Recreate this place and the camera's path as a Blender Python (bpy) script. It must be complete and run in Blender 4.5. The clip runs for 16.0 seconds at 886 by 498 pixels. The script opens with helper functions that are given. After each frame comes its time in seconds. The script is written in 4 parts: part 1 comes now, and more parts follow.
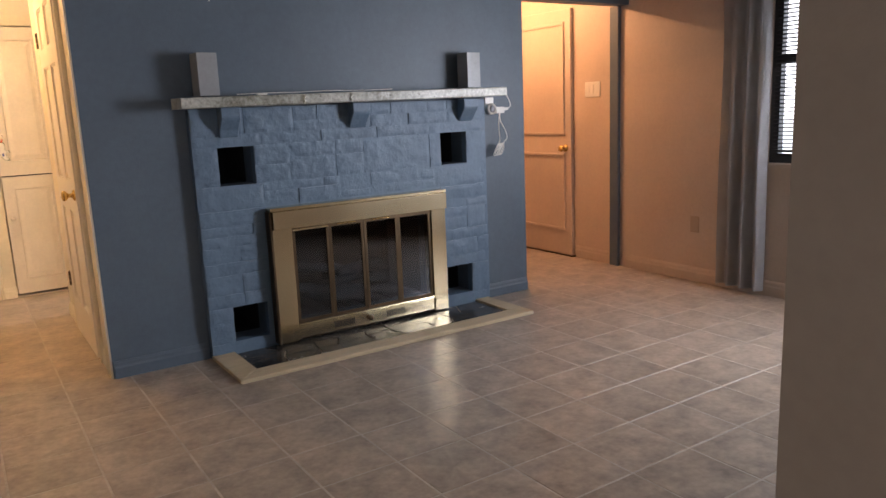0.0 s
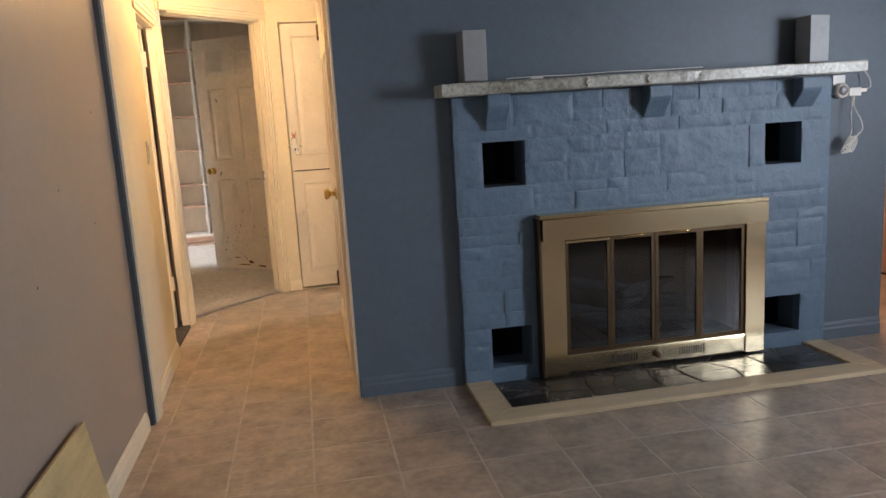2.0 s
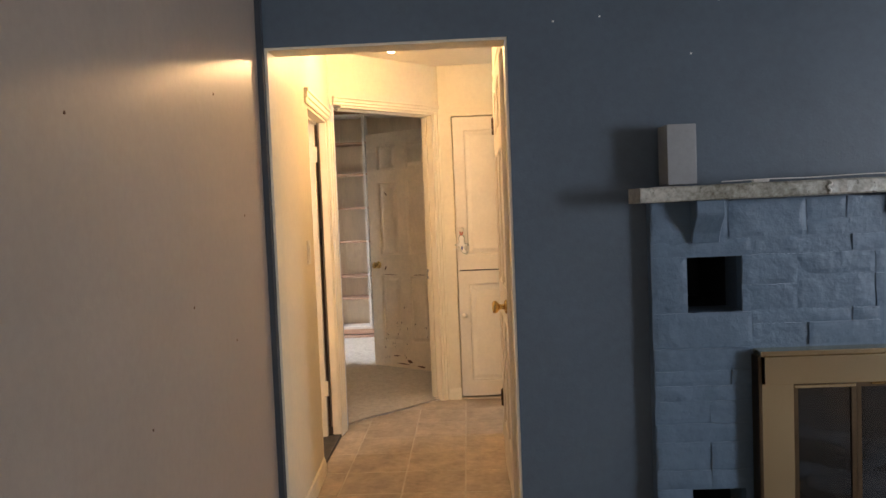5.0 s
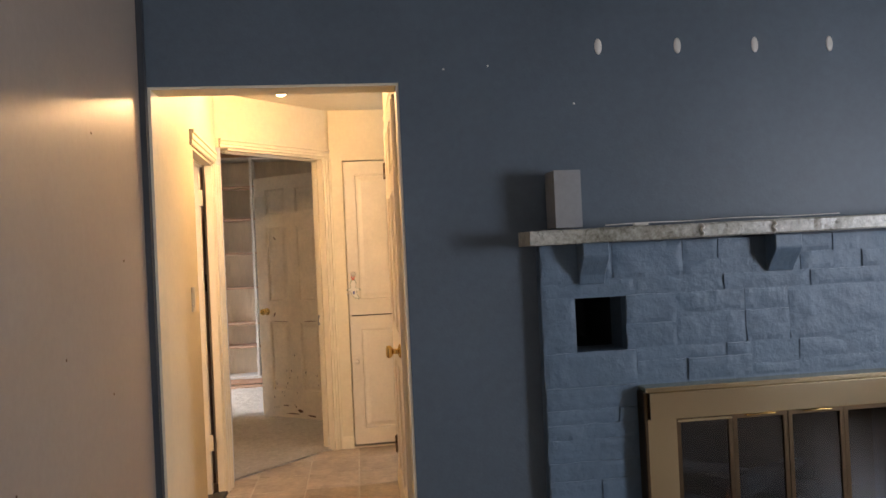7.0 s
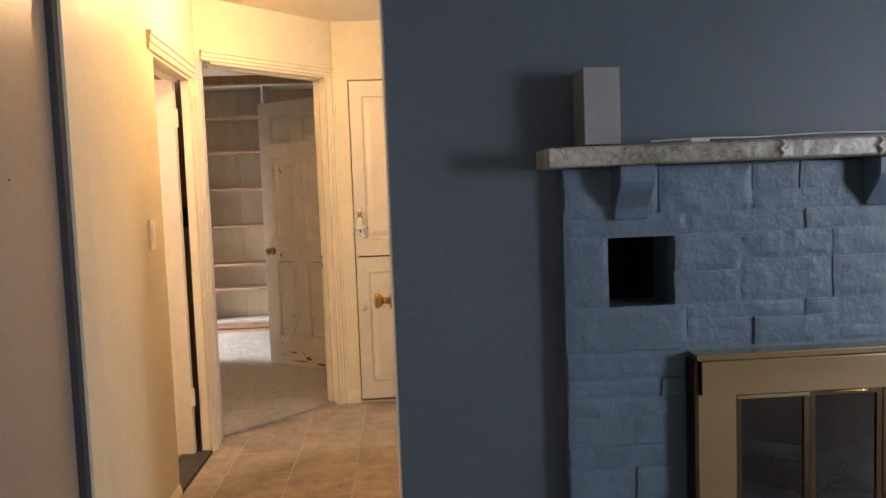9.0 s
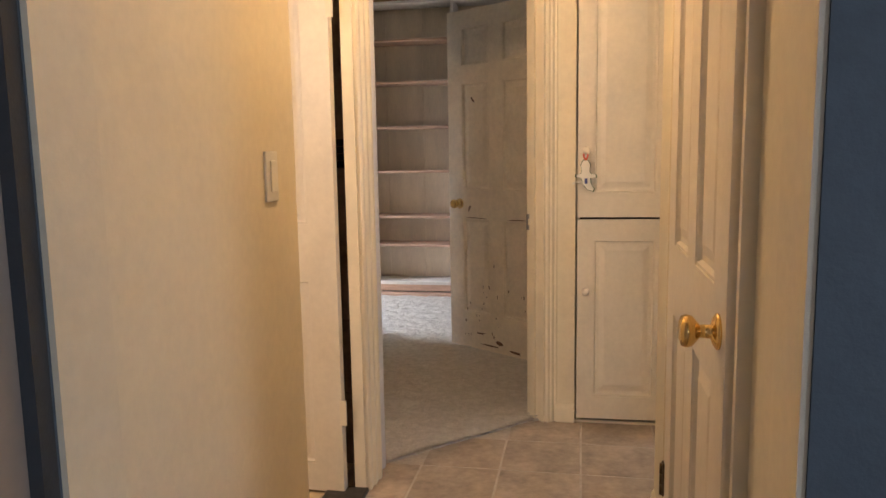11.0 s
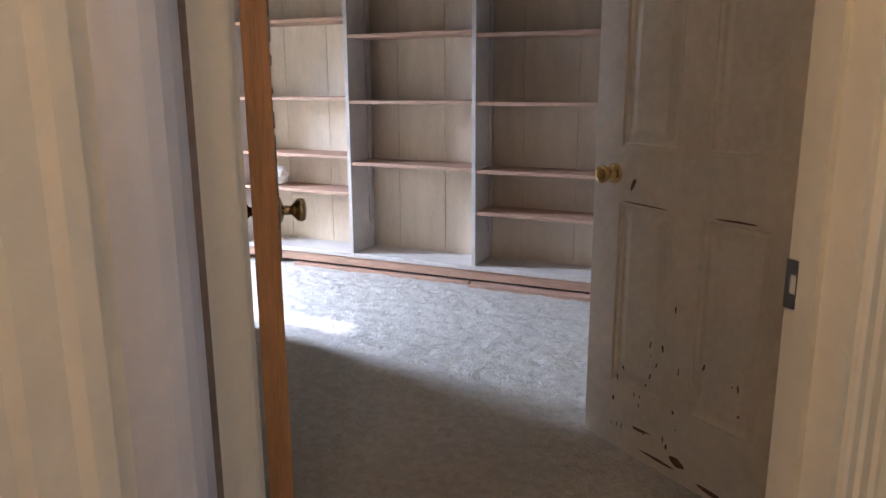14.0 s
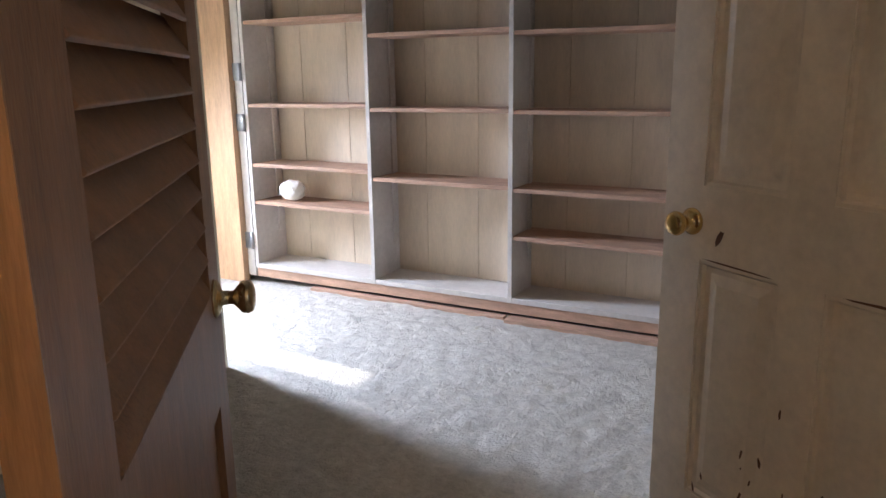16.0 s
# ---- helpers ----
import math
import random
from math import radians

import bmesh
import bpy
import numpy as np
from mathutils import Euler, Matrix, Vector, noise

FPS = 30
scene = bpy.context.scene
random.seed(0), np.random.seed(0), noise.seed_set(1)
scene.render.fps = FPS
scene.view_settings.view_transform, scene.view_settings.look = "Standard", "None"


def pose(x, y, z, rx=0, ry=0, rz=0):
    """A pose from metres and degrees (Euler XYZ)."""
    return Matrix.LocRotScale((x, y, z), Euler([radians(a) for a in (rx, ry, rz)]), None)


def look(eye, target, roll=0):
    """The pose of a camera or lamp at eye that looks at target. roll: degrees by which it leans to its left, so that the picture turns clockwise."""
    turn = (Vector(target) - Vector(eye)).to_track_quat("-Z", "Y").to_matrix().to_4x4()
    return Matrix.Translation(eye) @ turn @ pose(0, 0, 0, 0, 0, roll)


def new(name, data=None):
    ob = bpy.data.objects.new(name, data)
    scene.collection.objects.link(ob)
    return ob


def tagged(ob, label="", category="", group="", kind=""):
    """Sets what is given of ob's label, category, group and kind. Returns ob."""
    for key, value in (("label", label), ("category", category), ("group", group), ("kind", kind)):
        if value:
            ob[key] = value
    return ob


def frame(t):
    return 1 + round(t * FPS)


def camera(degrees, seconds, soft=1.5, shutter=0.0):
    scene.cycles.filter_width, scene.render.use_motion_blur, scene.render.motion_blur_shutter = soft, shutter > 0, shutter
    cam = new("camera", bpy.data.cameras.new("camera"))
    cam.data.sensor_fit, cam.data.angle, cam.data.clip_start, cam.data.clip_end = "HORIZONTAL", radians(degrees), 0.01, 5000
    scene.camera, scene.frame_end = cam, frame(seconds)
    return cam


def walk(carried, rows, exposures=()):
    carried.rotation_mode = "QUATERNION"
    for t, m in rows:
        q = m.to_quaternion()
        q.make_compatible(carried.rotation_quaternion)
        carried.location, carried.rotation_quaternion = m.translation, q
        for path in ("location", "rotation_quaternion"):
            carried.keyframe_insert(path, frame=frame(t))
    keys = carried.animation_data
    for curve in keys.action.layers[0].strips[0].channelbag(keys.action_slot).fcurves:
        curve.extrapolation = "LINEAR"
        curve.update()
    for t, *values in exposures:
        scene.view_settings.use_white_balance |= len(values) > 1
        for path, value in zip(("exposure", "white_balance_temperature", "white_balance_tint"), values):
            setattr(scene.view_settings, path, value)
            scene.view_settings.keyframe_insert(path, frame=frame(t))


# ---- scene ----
cam = camera(62.1, 16.0)
PATH = [
    (0, (1.186, 0.548, 1.294), (2.265, 2.189, 0.916), -2.4),
    (0.5, (1.391, 0.663, 1.276), (2.137, 2.48, 0.899), -3.0),
    (1, (1.464, 0.812, 1.267), (2.068, 2.684, 0.907), -3.2),
    (1.5, (1.462, 1.017, 1.283), (1.955, 2.924, 0.937), -3.2),
    (2, (1.56, 1.207, 1.254), (1.913, 3.144, 0.903), -3.4),
    (2.5, (1.666, 1.351, 1.26), (1.936, 3.299, 0.898), -3.6),
    (3, (1.64, 1.511, 1.269), (1.86, 3.473, 0.952), -3.5),
    (3.5, (1.559, 1.672, 1.304), (1.656, 3.649, 1.016), -3.3),
    (4, (1.538, 1.755, 1.313), (1.468, 3.735, 1.041), -3.0),
    (4.5, (1.535, 1.746, 1.315), (1.404, 3.729, 1.092), -2.6),
    (5, (1.554, 1.719, 1.331), (1.487, 3.715, 1.234), -2.3),
    (5.2, (1.574, 1.72, 1.346), (1.546, 3.72, 1.311), -2.2),
    (7.3, (1.54, 1.738, 1.315), (1.783, 3.723, 1.327), -2.7),
    (7.5, (1.551, 1.758, 1.3), (1.786, 3.744, 1.295), -2.6),
    (8, (1.687, 1.885, 1.287), (1.867, 3.876, 1.238), -2.7),
    (8.5, (1.777, 2.061, 1.28), (1.943, 4.052, 1.181), -2.6),
    (9, (1.745, 2.328, 1.268), (1.865, 4.32, 1.129), -2.1),
    (9.5, (1.715, 2.621, 1.248), (1.677, 4.611, 1.059), -1.7),
    (10, (1.68, 2.947, 1.246), (1.471, 4.922, 1.012), -1.0),
    (10.2, (1.639, 3.08, 1.218), (1.374, 5.048, 0.975), -0.6),
    (12.3, (1.345, 4.668, 1.214), (0.948, 6.602, 0.9), -1.4),
    (12.5, (1.335, 4.805, 1.22), (0.965, 6.743, 0.889), -1.6),
    (13, (1.305, 5.18, 1.225), (0.902, 7.103, 0.853), -1.0),
    (13.5, (1.31, 5.528, 1.19), (0.744, 7.401, 0.775), -0.4),
    (14, (1.241, 5.849, 1.179), (0.419, 7.617, 0.735), -0.3),
    (14.5, (1.124, 6.138, 1.189), (0.051, 7.758, 0.714), -0.5),
    (15, (1.05, 6.344, 1.199), (-0.199, 7.827, 0.708), -0.6),
    (15.5, (1.022, 6.393, 1.227), (-0.101, 7.977, 0.749), -0.5),
    (16, (1.052, 6.387, 1.234), (0.128, 8.1, 0.775), -0.8),
]
walk(cam, [(t, look(eye, target, roll)) for t, eye, target, roll in PATH],
     [(0, 1.9, 7000, 19), (2.5, 1.75, 6700, 14), (5, 1.6, 6800, 15), (8.5, 1.6, 6900, 18), (10.2, 1.4, 6800, 16), (12.3, 0.97, 5250, 14), (13.5, 0.58, 5300, 16), (14.4, 0.68, 5500, 15), (15, 0.25, 5300, 12), (15.5, 0.3, 5300, 13), (16, 0.6, 5700, 15)])

# ---- world, daylight and lamps ----
world = bpy.data.worlds.new("world")
scene.world = world
world.use_nodes = True
wn = world.node_tree.nodes
sky = wn.new("ShaderNodeTexSky")
sky.sky_type, sky.sun_disc, sky.sun_elevation, sky.sun_rotation = "NISHITA", False, radians(37), radians(-90)
world.node_tree.links.new(sky.outputs[0], wn["Background"].inputs[0])
wn["Background"].inputs[1].default_value = 0.1


def lamp(name, kind, m, energy, colour, **more):
    data = bpy.data.lights.new(name, kind)
    data.energy, data.color = energy, colour
    if kind == "AREA":
        data.shape, data.size, data.size_y = "RECTANGLE", more["size"], more["size_y"]
        data.spread = radians(more.get("spread", 180))
    elif kind == "POINT":
        data.shadow_soft_size = more["radius"]
    elif kind == "SUN":
        data.angle = more["angle"]
    ob = new(name, data)
    ob.matrix_world = m
    return ob


lamp("sun", "SUN", look((-3, 0, 3), (-3 + 1, -0.06, 3 - 0.74)), 5.0, (1, 0.95, 0.86), angle=radians(0.6))
lamp("living_window_sky", "AREA", look((5.42, 2.05, 1.30), (2.0, 4.4, 0.3)), 14, (0.78, 0.87, 1.0), size=0.9, size_y=0.9, spread=140)
lamp("bedroom_window_sky", "AREA", look((-3.12, 8.92, 1.25), (-1.2, 8.8, 0.0)), 41, (0.85, 0.92, 1.0), size=0.30, size_y=0.9, spread=95)
# Added cool fill from behind; wall_back holds no window.
lamp("back_fill", "AREA", look((2.0, -1.45, 1.6), (1.6, 4, 0.5)), 14, (0.8, 0.88, 1.0), size=1.6, size_y=1.1)
# Added bluish lamp stands in for unseen daylight in the windowless side room.
lamp("side_room_daylight", "AREA", look((3.1, 6.5, 1.5), (1.9, 6.5, 1.3)), 3.5, (0.7, 0.84, 1.0), size=0.6, size_y=1.0)
# Added warm fill to brighten the bath door; the bath has no window.
lamp("bath_door_fill", "AREA", look((-0.2, 4.56, 1.6), (0.3, 6.2, 0.8)), 11, (1.0, 0.76, 0.55), size=0.6, size_y=0.8)
lamp("hall_bulb", "POINT", pose(1.188, 5.67, 2.222), 10.8, (1.0, 0.63, 0.30), radius=0.035)
lamp("entry_bulb", "POINT", pose(4.8, 5.45, 2.25), 11.0, (1.0, 0.57, 0.30), radius=0.05)


# ---- materials ----
def mat(name, colour, rough=0.6, vary=0.12, scale=6.0, grain=60.0, bump=0.15, bump_scale=90.0, metal=0.0, second=None, spots=0.0,
        spot_scale=18.0, stretch=(1, 1, 1), coat=0.0, island=0.0, distance=0.004):
    m = bpy.data.materials.new(name)
    m.use_nodes = True
    nt = m.node_tree
    b = nt.nodes["Principled BSDF"]
    b.inputs["Roughness"].default_value, b.inputs["Metallic"].default_value = rough, metal
    b.inputs["Coat Weight"].default_value = coat
    tc = nt.nodes.new("ShaderNodeTexCoord")
    mp = nt.nodes.new("ShaderNodeMapping")
    mp.inputs["Scale"].default_value = stretch
    nt.links.new(tc.outputs["Object"], mp.inputs[0])
    info = nt.nodes.new("ShaderNodeObjectInfo")
    off = nt.nodes.new("ShaderNodeVectorMath")
    off.operation = "SCALE"
    off.inputs[0].default_value = (7, 13, 5)
    nt.links.new(info.outputs["Random"], off.inputs["Scale"])
    nt.links.new(off.outputs[0], mp.inputs["Location"])

    def tex(s, detail=5.0, r=0.6):
        n = nt.nodes.new("ShaderNodeTexNoise")
        n.inputs["Scale"].default_value, n.inputs["Detail"].default_value, n.inputs["Roughness"].default_value = s, detail, r
        nt.links.new(mp.outputs[0], n.inputs["Vector"])
        return n.outputs["Fac"]

    def math_(op, a, c, d=None):
        n = nt.nodes.new("ShaderNodeMath")
        n.operation = op
        for i, v in enumerate((a, c, d)):
            if v is None:
                continue
            if isinstance(v, (int, float)):
                n.inputs[i].default_value = v
            else:
                nt.links.new(v, n.inputs[i])
        return n.outputs[0]

    big, fine = tex(scale), tex(grain, 3)
    mixed = math_("ADD", math_("MULTIPLY", big, 0.65), math_("MULTIPLY", fine, 0.35))
    ramp = nt.nodes.new("ShaderNodeValToRGB")
    e = ramp.color_ramp.elements
    lo = [c * (1 - 2 * vary) for c in colour]
    hi = [min(1, c * (1 + 1.6 * vary)) for c in (colour if second is None else second)]
    e[0].position, e[1].position = 0.32, 0.68
    e[0].color, e[1].color = (*lo, 1), (*hi, 1)
    nt.links.new(mixed, ramp.inputs[0])
    out = ramp.outputs[0]
    if island:
        hsv = nt.nodes.new("ShaderNodeHueSaturation")
        val = math_("MULTIPLY_ADD", info.outputs["Random"], island * 2, 1 - island)
        nt.links.new(val, hsv.inputs["Value"])
        nt.links.new(out, hsv.inputs["Color"])
        out = hsv.outputs[0]
    if spots:
        s = tex(spot_scale, 6, 0.7)
        r2 = nt.nodes.new("ShaderNodeValToRGB")
        r2.color_ramp.elements[0].position, r2.color_ramp.elements[1].position = 0.60, 0.66
        nt.links.new(s, r2.inputs[0])
        mx = nt.nodes.new("ShaderNodeMixRGB")
        nt.links.new(math_("MULTIPLY", r2.outputs[0], spots), mx.inputs[0])
        nt.links.new(out, mx.inputs[1])
        mx.inputs[2].default_value = (*[c * 0.35 for c in colour], 1)
        out = mx.outputs[0]
    nt.links.new(out, b.inputs["Base Color"])
    rr = math_("MULTIPLY_ADD", big, 0.1, rough - 0.05)
    nt.links.new(rr, b.inputs["Roughness"])
    if bump:
        bn = nt.nodes.new("ShaderNodeBump")
        bn.inputs["Strength"].default_value, bn.inputs["Distance"].default_value = bump, distance
        nt.links.new(math_("ADD", tex(bump_scale, 4), math_("MULTIPLY", tex(bump_scale / 6), 1.5)), bn.inputs["Height"])
        nt.links.new(bn.outputs[0], b.inputs["Normal"])
    return m


BLUE = mat("blue_wall_paint", (0.095, 0.129, 0.163), 0.5, 0.06, 2.5, 40, 0.25, 120)
STRIP = mat("charcoal_blue_strip", (0.04, 0.048, 0.058), 0.5, 0.06, 2.5, 40, 0.2, 120)
BLUE_STONE = mat("blue_painted_stone", (0.116, 0.182, 0.255), 0.5, 0.06, 9, 60, 0.5, 30, distance=0.008)
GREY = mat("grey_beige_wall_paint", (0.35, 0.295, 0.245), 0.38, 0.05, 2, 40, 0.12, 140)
CREAM = mat("cream_wall_paint", (0.74, 0.67, 0.52), 0.5, 0.05, 2, 40, 0.12, 140)
PEACH = mat("beige_wall_paint", (0.56, 0.45, 0.36), 0.5, 0.05, 2, 40, 0.12, 140)
TRIM = mat("cream_gloss_trim_paint", (0.78, 0.71, 0.56), 0.35, 0.04, 5, 30, 0.08, 60, spots=0.06, spot_scale=40)
WHITE = mat("white_door_paint", (0.74, 0.68, 0.58), 0.38, 0.05, 4, 50, 0.12, 70)
WORN = mat("worn_white_door_paint", (0.74, 0.65, 0.52), 0.4, 0.07, 5, 40, 0.2, 60)
CHIP = mat("bare_wood_chip", (0.12, 0.055, 0.03), 0.7, 0.2, 30, 90, 0.3, 120)
WHITECEIL = mat("white_ceiling_paint", (0.78, 0.75, 0.70), 0.8, 0.03, 3, 60, 0.3, 200)
TILE = mat("grey_brown_floor_tile", (0.29, 0.242, 0.195), 0.42, 0.12, 7, 34, 0.12, 45, second=(0.43, 0.35, 0.278), island=0.06, distance=0.003)
COOLWHITE = mat("cool_white_return_paint", (0.62, 0.61, 0.63), 0.5, 0.04, 3, 50, 0.12, 120)
GROUT = mat("pale_grout", (0.50, 0.45, 0.39), 0.85, 0.15, 6, 70, 0.3, 150)
CARPET = mat("grey_beige_carpet", (0.50, 0.465, 0.42), 0.95, 0.08, 34, 190, 0.5, 95, second=(0.58, 0.545, 0.50), spots=0.35, spot_scale=2.2, distance=0.03)
BRASS = mat("brushed_brass", (0.76, 0.64, 0.42), 0.22, 0.02, 3, 60, 0.0, 200, metal=1.0)
BRONZE = mat("tarnished_brass_frame", (0.13, 0.09, 0.055), 0.42, 0.15, 4, 120, 0.05, 200, metal=1.0)
GOLD = mat("polished_brass", (0.75, 0.52, 0.20), 0.16, 0.05, 8, 60, 0.0, metal=1.0)
STEEL = mat("grey_steel", (0.35, 0.36, 0.38), 0.45, 0.1, 12, 90, 0.1, 200, metal=1.0)
SOOT_SHADE = mat("soot_and_shade_black", (0.012, 0.012, 0.013), 0.9, 0.3, 8, 60, 0.4, 40)
SLATE = mat("polished_black_slate", (0.022, 0.022, 0.022), 0.26, 0.3, 9, 50, 0.5, 12, second=(0.06, 0.055, 0.05), island=0.35, distance=0.01)
PALEWOOD = mat("pale_pine", (0.56, 0.45, 0.29), 0.5, 0.10, 4, 50, 0.15, 60, stretch=(1, 6, 6))
MANTEL = mat("stripped_mantel_stone", (0.20, 0.185, 0.12), 0.33, 0.22, 1.7, 60, 0.6, 40, second=(0.62, 0.62, 0.56), spots=0.75, spot_scale=26)
ORANGEWOOD = mat("orange_varnished_pine", (0.38, 0.20, 0.085), 0.35, 0.16, 5, 40, 0.2, 60, stretch=(9, 9, 0.8))
LOUVER = mat("brown_stained_pine", (0.29, 0.15, 0.075), 0.48, 0.16, 5, 40, 0.2, 60, stretch=(5, 5, 1))
PINEPOST = mat("sunlit_orange_pine", (0.56, 0.36, 0.21), 0.45, 0.12, 5, 40, 0.2, 60, stretch=(6, 6, 0.8))
SHELFWOOD = mat("raw_reddish_shelf_wood", (0.46, 0.29, 0.205), 0.65, 0.16, 6, 50, 0.2, 70, stretch=(1, 6, 6))
SHELFPAINT = mat("dusty_white_shelf_paint", (0.59, 0.55, 0.52), 0.6, 0.08, 4, 40, 0.2, 70)
SHELFBACK = mat("cream_panel_back", (0.66, 0.55, 0.425), 0.6, 0.08, 3, 40, 0.15, 60, stretch=(3, 3, 0.6))
PLASTIC = mat("white_plastic", (0.78, 0.76, 0.70), 0.35, 0.03, 10, 60, 0.05, 100)
OUTLET = mat("beige_plastic", (0.45, 0.34, 0.25), 0.4, 0.03, 10, 60, 0.05, 100)
DARKTILE = mat("dark_brown_wall_tile", (0.24, 0.18, 0.14), 0.25, 0.2, 8, 50, 0.1, 60, island=0.15)
MARBLE = mat("dark_threshold_stone", (0.05, 0.045, 0.04), 0.5, 0.4, 14, 60, 0.5, 50)
CURTAIN = mat("pale_grey_curtain_cloth", (0.55, 0.55, 0.56), 0.85, 0.06, 8, 200, 0.3, 260)
BLIND = mat("dark_window_blind", (0.03, 0.032, 0.036), 0.5, 0.1, 8, 60, 0.05, 100)
SHADE = mat("frosted_white_sconce_glass", (0.32, 0.33, 0.335), 0.2, 0.06, 9, 50, 0.1, 60)
BAG = mat("crumpled_white_plastic_bag", (0.75, 0.72, 0.68), 0.4, 0.1, 12, 60, 0.6, 30)
BOARD = mat("yellow_plywood_board", (0.55, 0.43, 0.22), 0.55, 0.14, 4, 50, 0.2, 60, stretch=(1, 1, 5))
ASH = mat("pale_ceramic_log", (0.10, 0.10, 0.10), 0.9, 0.4, 12, 60, 0.6, 40)
RED = mat("red_tag_clip", (0.65, 0.10, 0.05), 0.4, 0.05, 10, 60, 0)
TAGGREEN = mat("dark_green_tag_edge", (0.06, 0.13, 0.06), 0.5, 0.1, 10, 60, 0)
TAGBLUE = mat("blue_tag_print", (0.08, 0.12, 0.35), 0.5, 0.1, 10, 60, 0)


def glow(name, colour, strength):
    m = bpy.data.materials.new(name)
    m.use_nodes = True
    b = m.node_tree.nodes["Principled BSDF"]
    b.inputs["Base Color"].default_value = (*colour, 1)
    b.inputs["Emission Color"].default_value = (*colour, 1)
    b.inputs["Emission Strength"].default_value = strength
    return m


BULB = glow("lit_bulb", (1.0, 0.75, 0.42), 12)
OUTSIDE = glow("bright_daylight_distance", (0.62, 0.74, 0.86), 0.5)


def glass(name, tint, rough):
    m = bpy.data.materials.new(name)
    m.use_nodes = True
    b = m.node_tree.nodes["Principled BSDF"]
    b.inputs["Base Color"].default_value = (*tint, 1)
    b.inputs["Roughness"].default_value = rough
    b.inputs["Transmission Weight"].default_value = 1.0
    b.inputs["IOR"].default_value = 1.7
    return m


SMOKED = glass("smoked_fireplace_glass", (0.17, 0.23, 0.29), 0.03)


# ---- mesh helpers ----
def bx(bm, x0, x1, y0, y1, z0, z1, m=None):
    v = [bm.verts.new((x, y, z)) for z in (z0, z1) for x, y in ((x0, y0), (x1, y0), (x1, y1), (x0, y1))]
    if m is not None:
        for p in v:
            p.co = m @ p.co
    for f in ((3, 2, 1, 0), (4, 5, 6, 7), (0, 1, 5, 4), (1, 2, 6, 5), (2, 3, 7, 6), (3, 0, 4, 7)):
        bm.faces.new([v[i] for i in f])
    return v


def soft(bm, width=0.003, segments=2):
    bmesh.ops.bevel(bm, geom=list(bm.edges), offset=width, segments=segments, affect="EDGES", profile=0.5, clamp_overlap=True)
    return bm


def box(x0, x1, y0, y1, z0, z1, bevel=0.0, m=None):
    bm = bmesh.new()
    bx(bm, x0, x1, y0, y1, z0, z1, m)
    return soft(bm, bevel) if bevel else bm


def prism(points, z0, z1):
    bm = bmesh.new()
    lo = [bm.verts.new((x, y, z0)) for x, y in points]
    hi = [bm.verts.new((x, y, z1)) for x, y in points]
    n = len(points)
    bm.faces.new(hi)
    bm.faces.new(lo[::-1])
    for i in range(n):
        bm.faces.new((lo[i], lo[(i + 1) % n], hi[(i + 1) % n], hi[i]))
    bmesh.ops.recalc_face_normals(bm, faces=list(bm.faces))
    return bm


def lathe(profile, axis="z", seg=20):
    """A turned shape: profile of (radius, height) along the axis."""
    bm = bmesh.new()
    rings = []
    for r, h in profile:
        ring = []
        for i in range(seg):
            a = 2 * math.pi * i / seg
            p = (r * math.cos(a), r * math.sin(a), h)
            p = {"z": p, "x": (p[2], p[0], p[1]), "y": (p[0], p[2], p[1])}[axis]
            ring.append(bm.verts.new(p))
        rings.append(ring)
    for a, b in zip(rings, rings[1:]):
        for i in range(seg):
            bm.faces.new((a[i], a[(i + 1) % seg], b[(i + 1) % seg], b[i]))
    bm.faces.new(rings[0][::-1])
    bm.faces.new(rings[-1])
    bmesh.ops.recalc_face_normals(bm, faces=list(bm.faces))
    for f in bm.faces:
        f.smooth = True
    return bm


def link(name, bm, material):
    me = bpy.data.meshes.new(name)
    bm.to_mesh(me)
    bm.free()
    me.materials.append(material)
    return new(name, me)


def part(name, bm, material, parent, label="", at=None):
    ob = link(name, bm, material)
    ob.parent = parent
    if at is not None:
        ob.matrix_basis = at
    return tagged(ob, label)


def solid(name, bm, material, label, category, kind="", group=""):
    return tagged(link(name, bm, material), label, category, group, kind)


def thing(name, m, label, category, kind="", group=""):
    ob = new(name)
    ob.empty_display_size = 0.1
    ob.matrix_basis = m
    return tagged(ob, label, category, group, kind)


def holed(x0, x1, z0, z1, y0, y1, holes, m=None):
    """A wall with rectangular holes (x0, x1, z0, z1) through it."""
    xs = sorted({x0, x1, *[h[0] for h in holes], *[h[1] for h in holes]})
    zs = sorted({z0, z1, *[h[2] for h in holes], *[h[3] for h in holes]})
    bm = bmesh.new()
    for a, b in zip(xs, xs[1:]):
        for c, d in zip(zs, zs[1:]):
            mx, mz = (a + b) / 2, (c + d) / 2
            if not any(h[0] < mx < h[1] and h[2] < mz < h[3] for h in holes):
                bx(bm, a, b, y0, y1, c, d, m)
    bmesh.ops.remove_doubles(bm, verts=list(bm.verts), dist=1e-5)
    bm.verts.index_update()
    seen = {}
    for f in bm.faces:
        seen.setdefault(tuple(sorted(v.index for v in f.verts)), []).append(f)
    bmesh.ops.delete(bm, geom=[f for fs in seen.values() if len(fs) > 1 for f in fs], context="FACES_ONLY")
    return bm


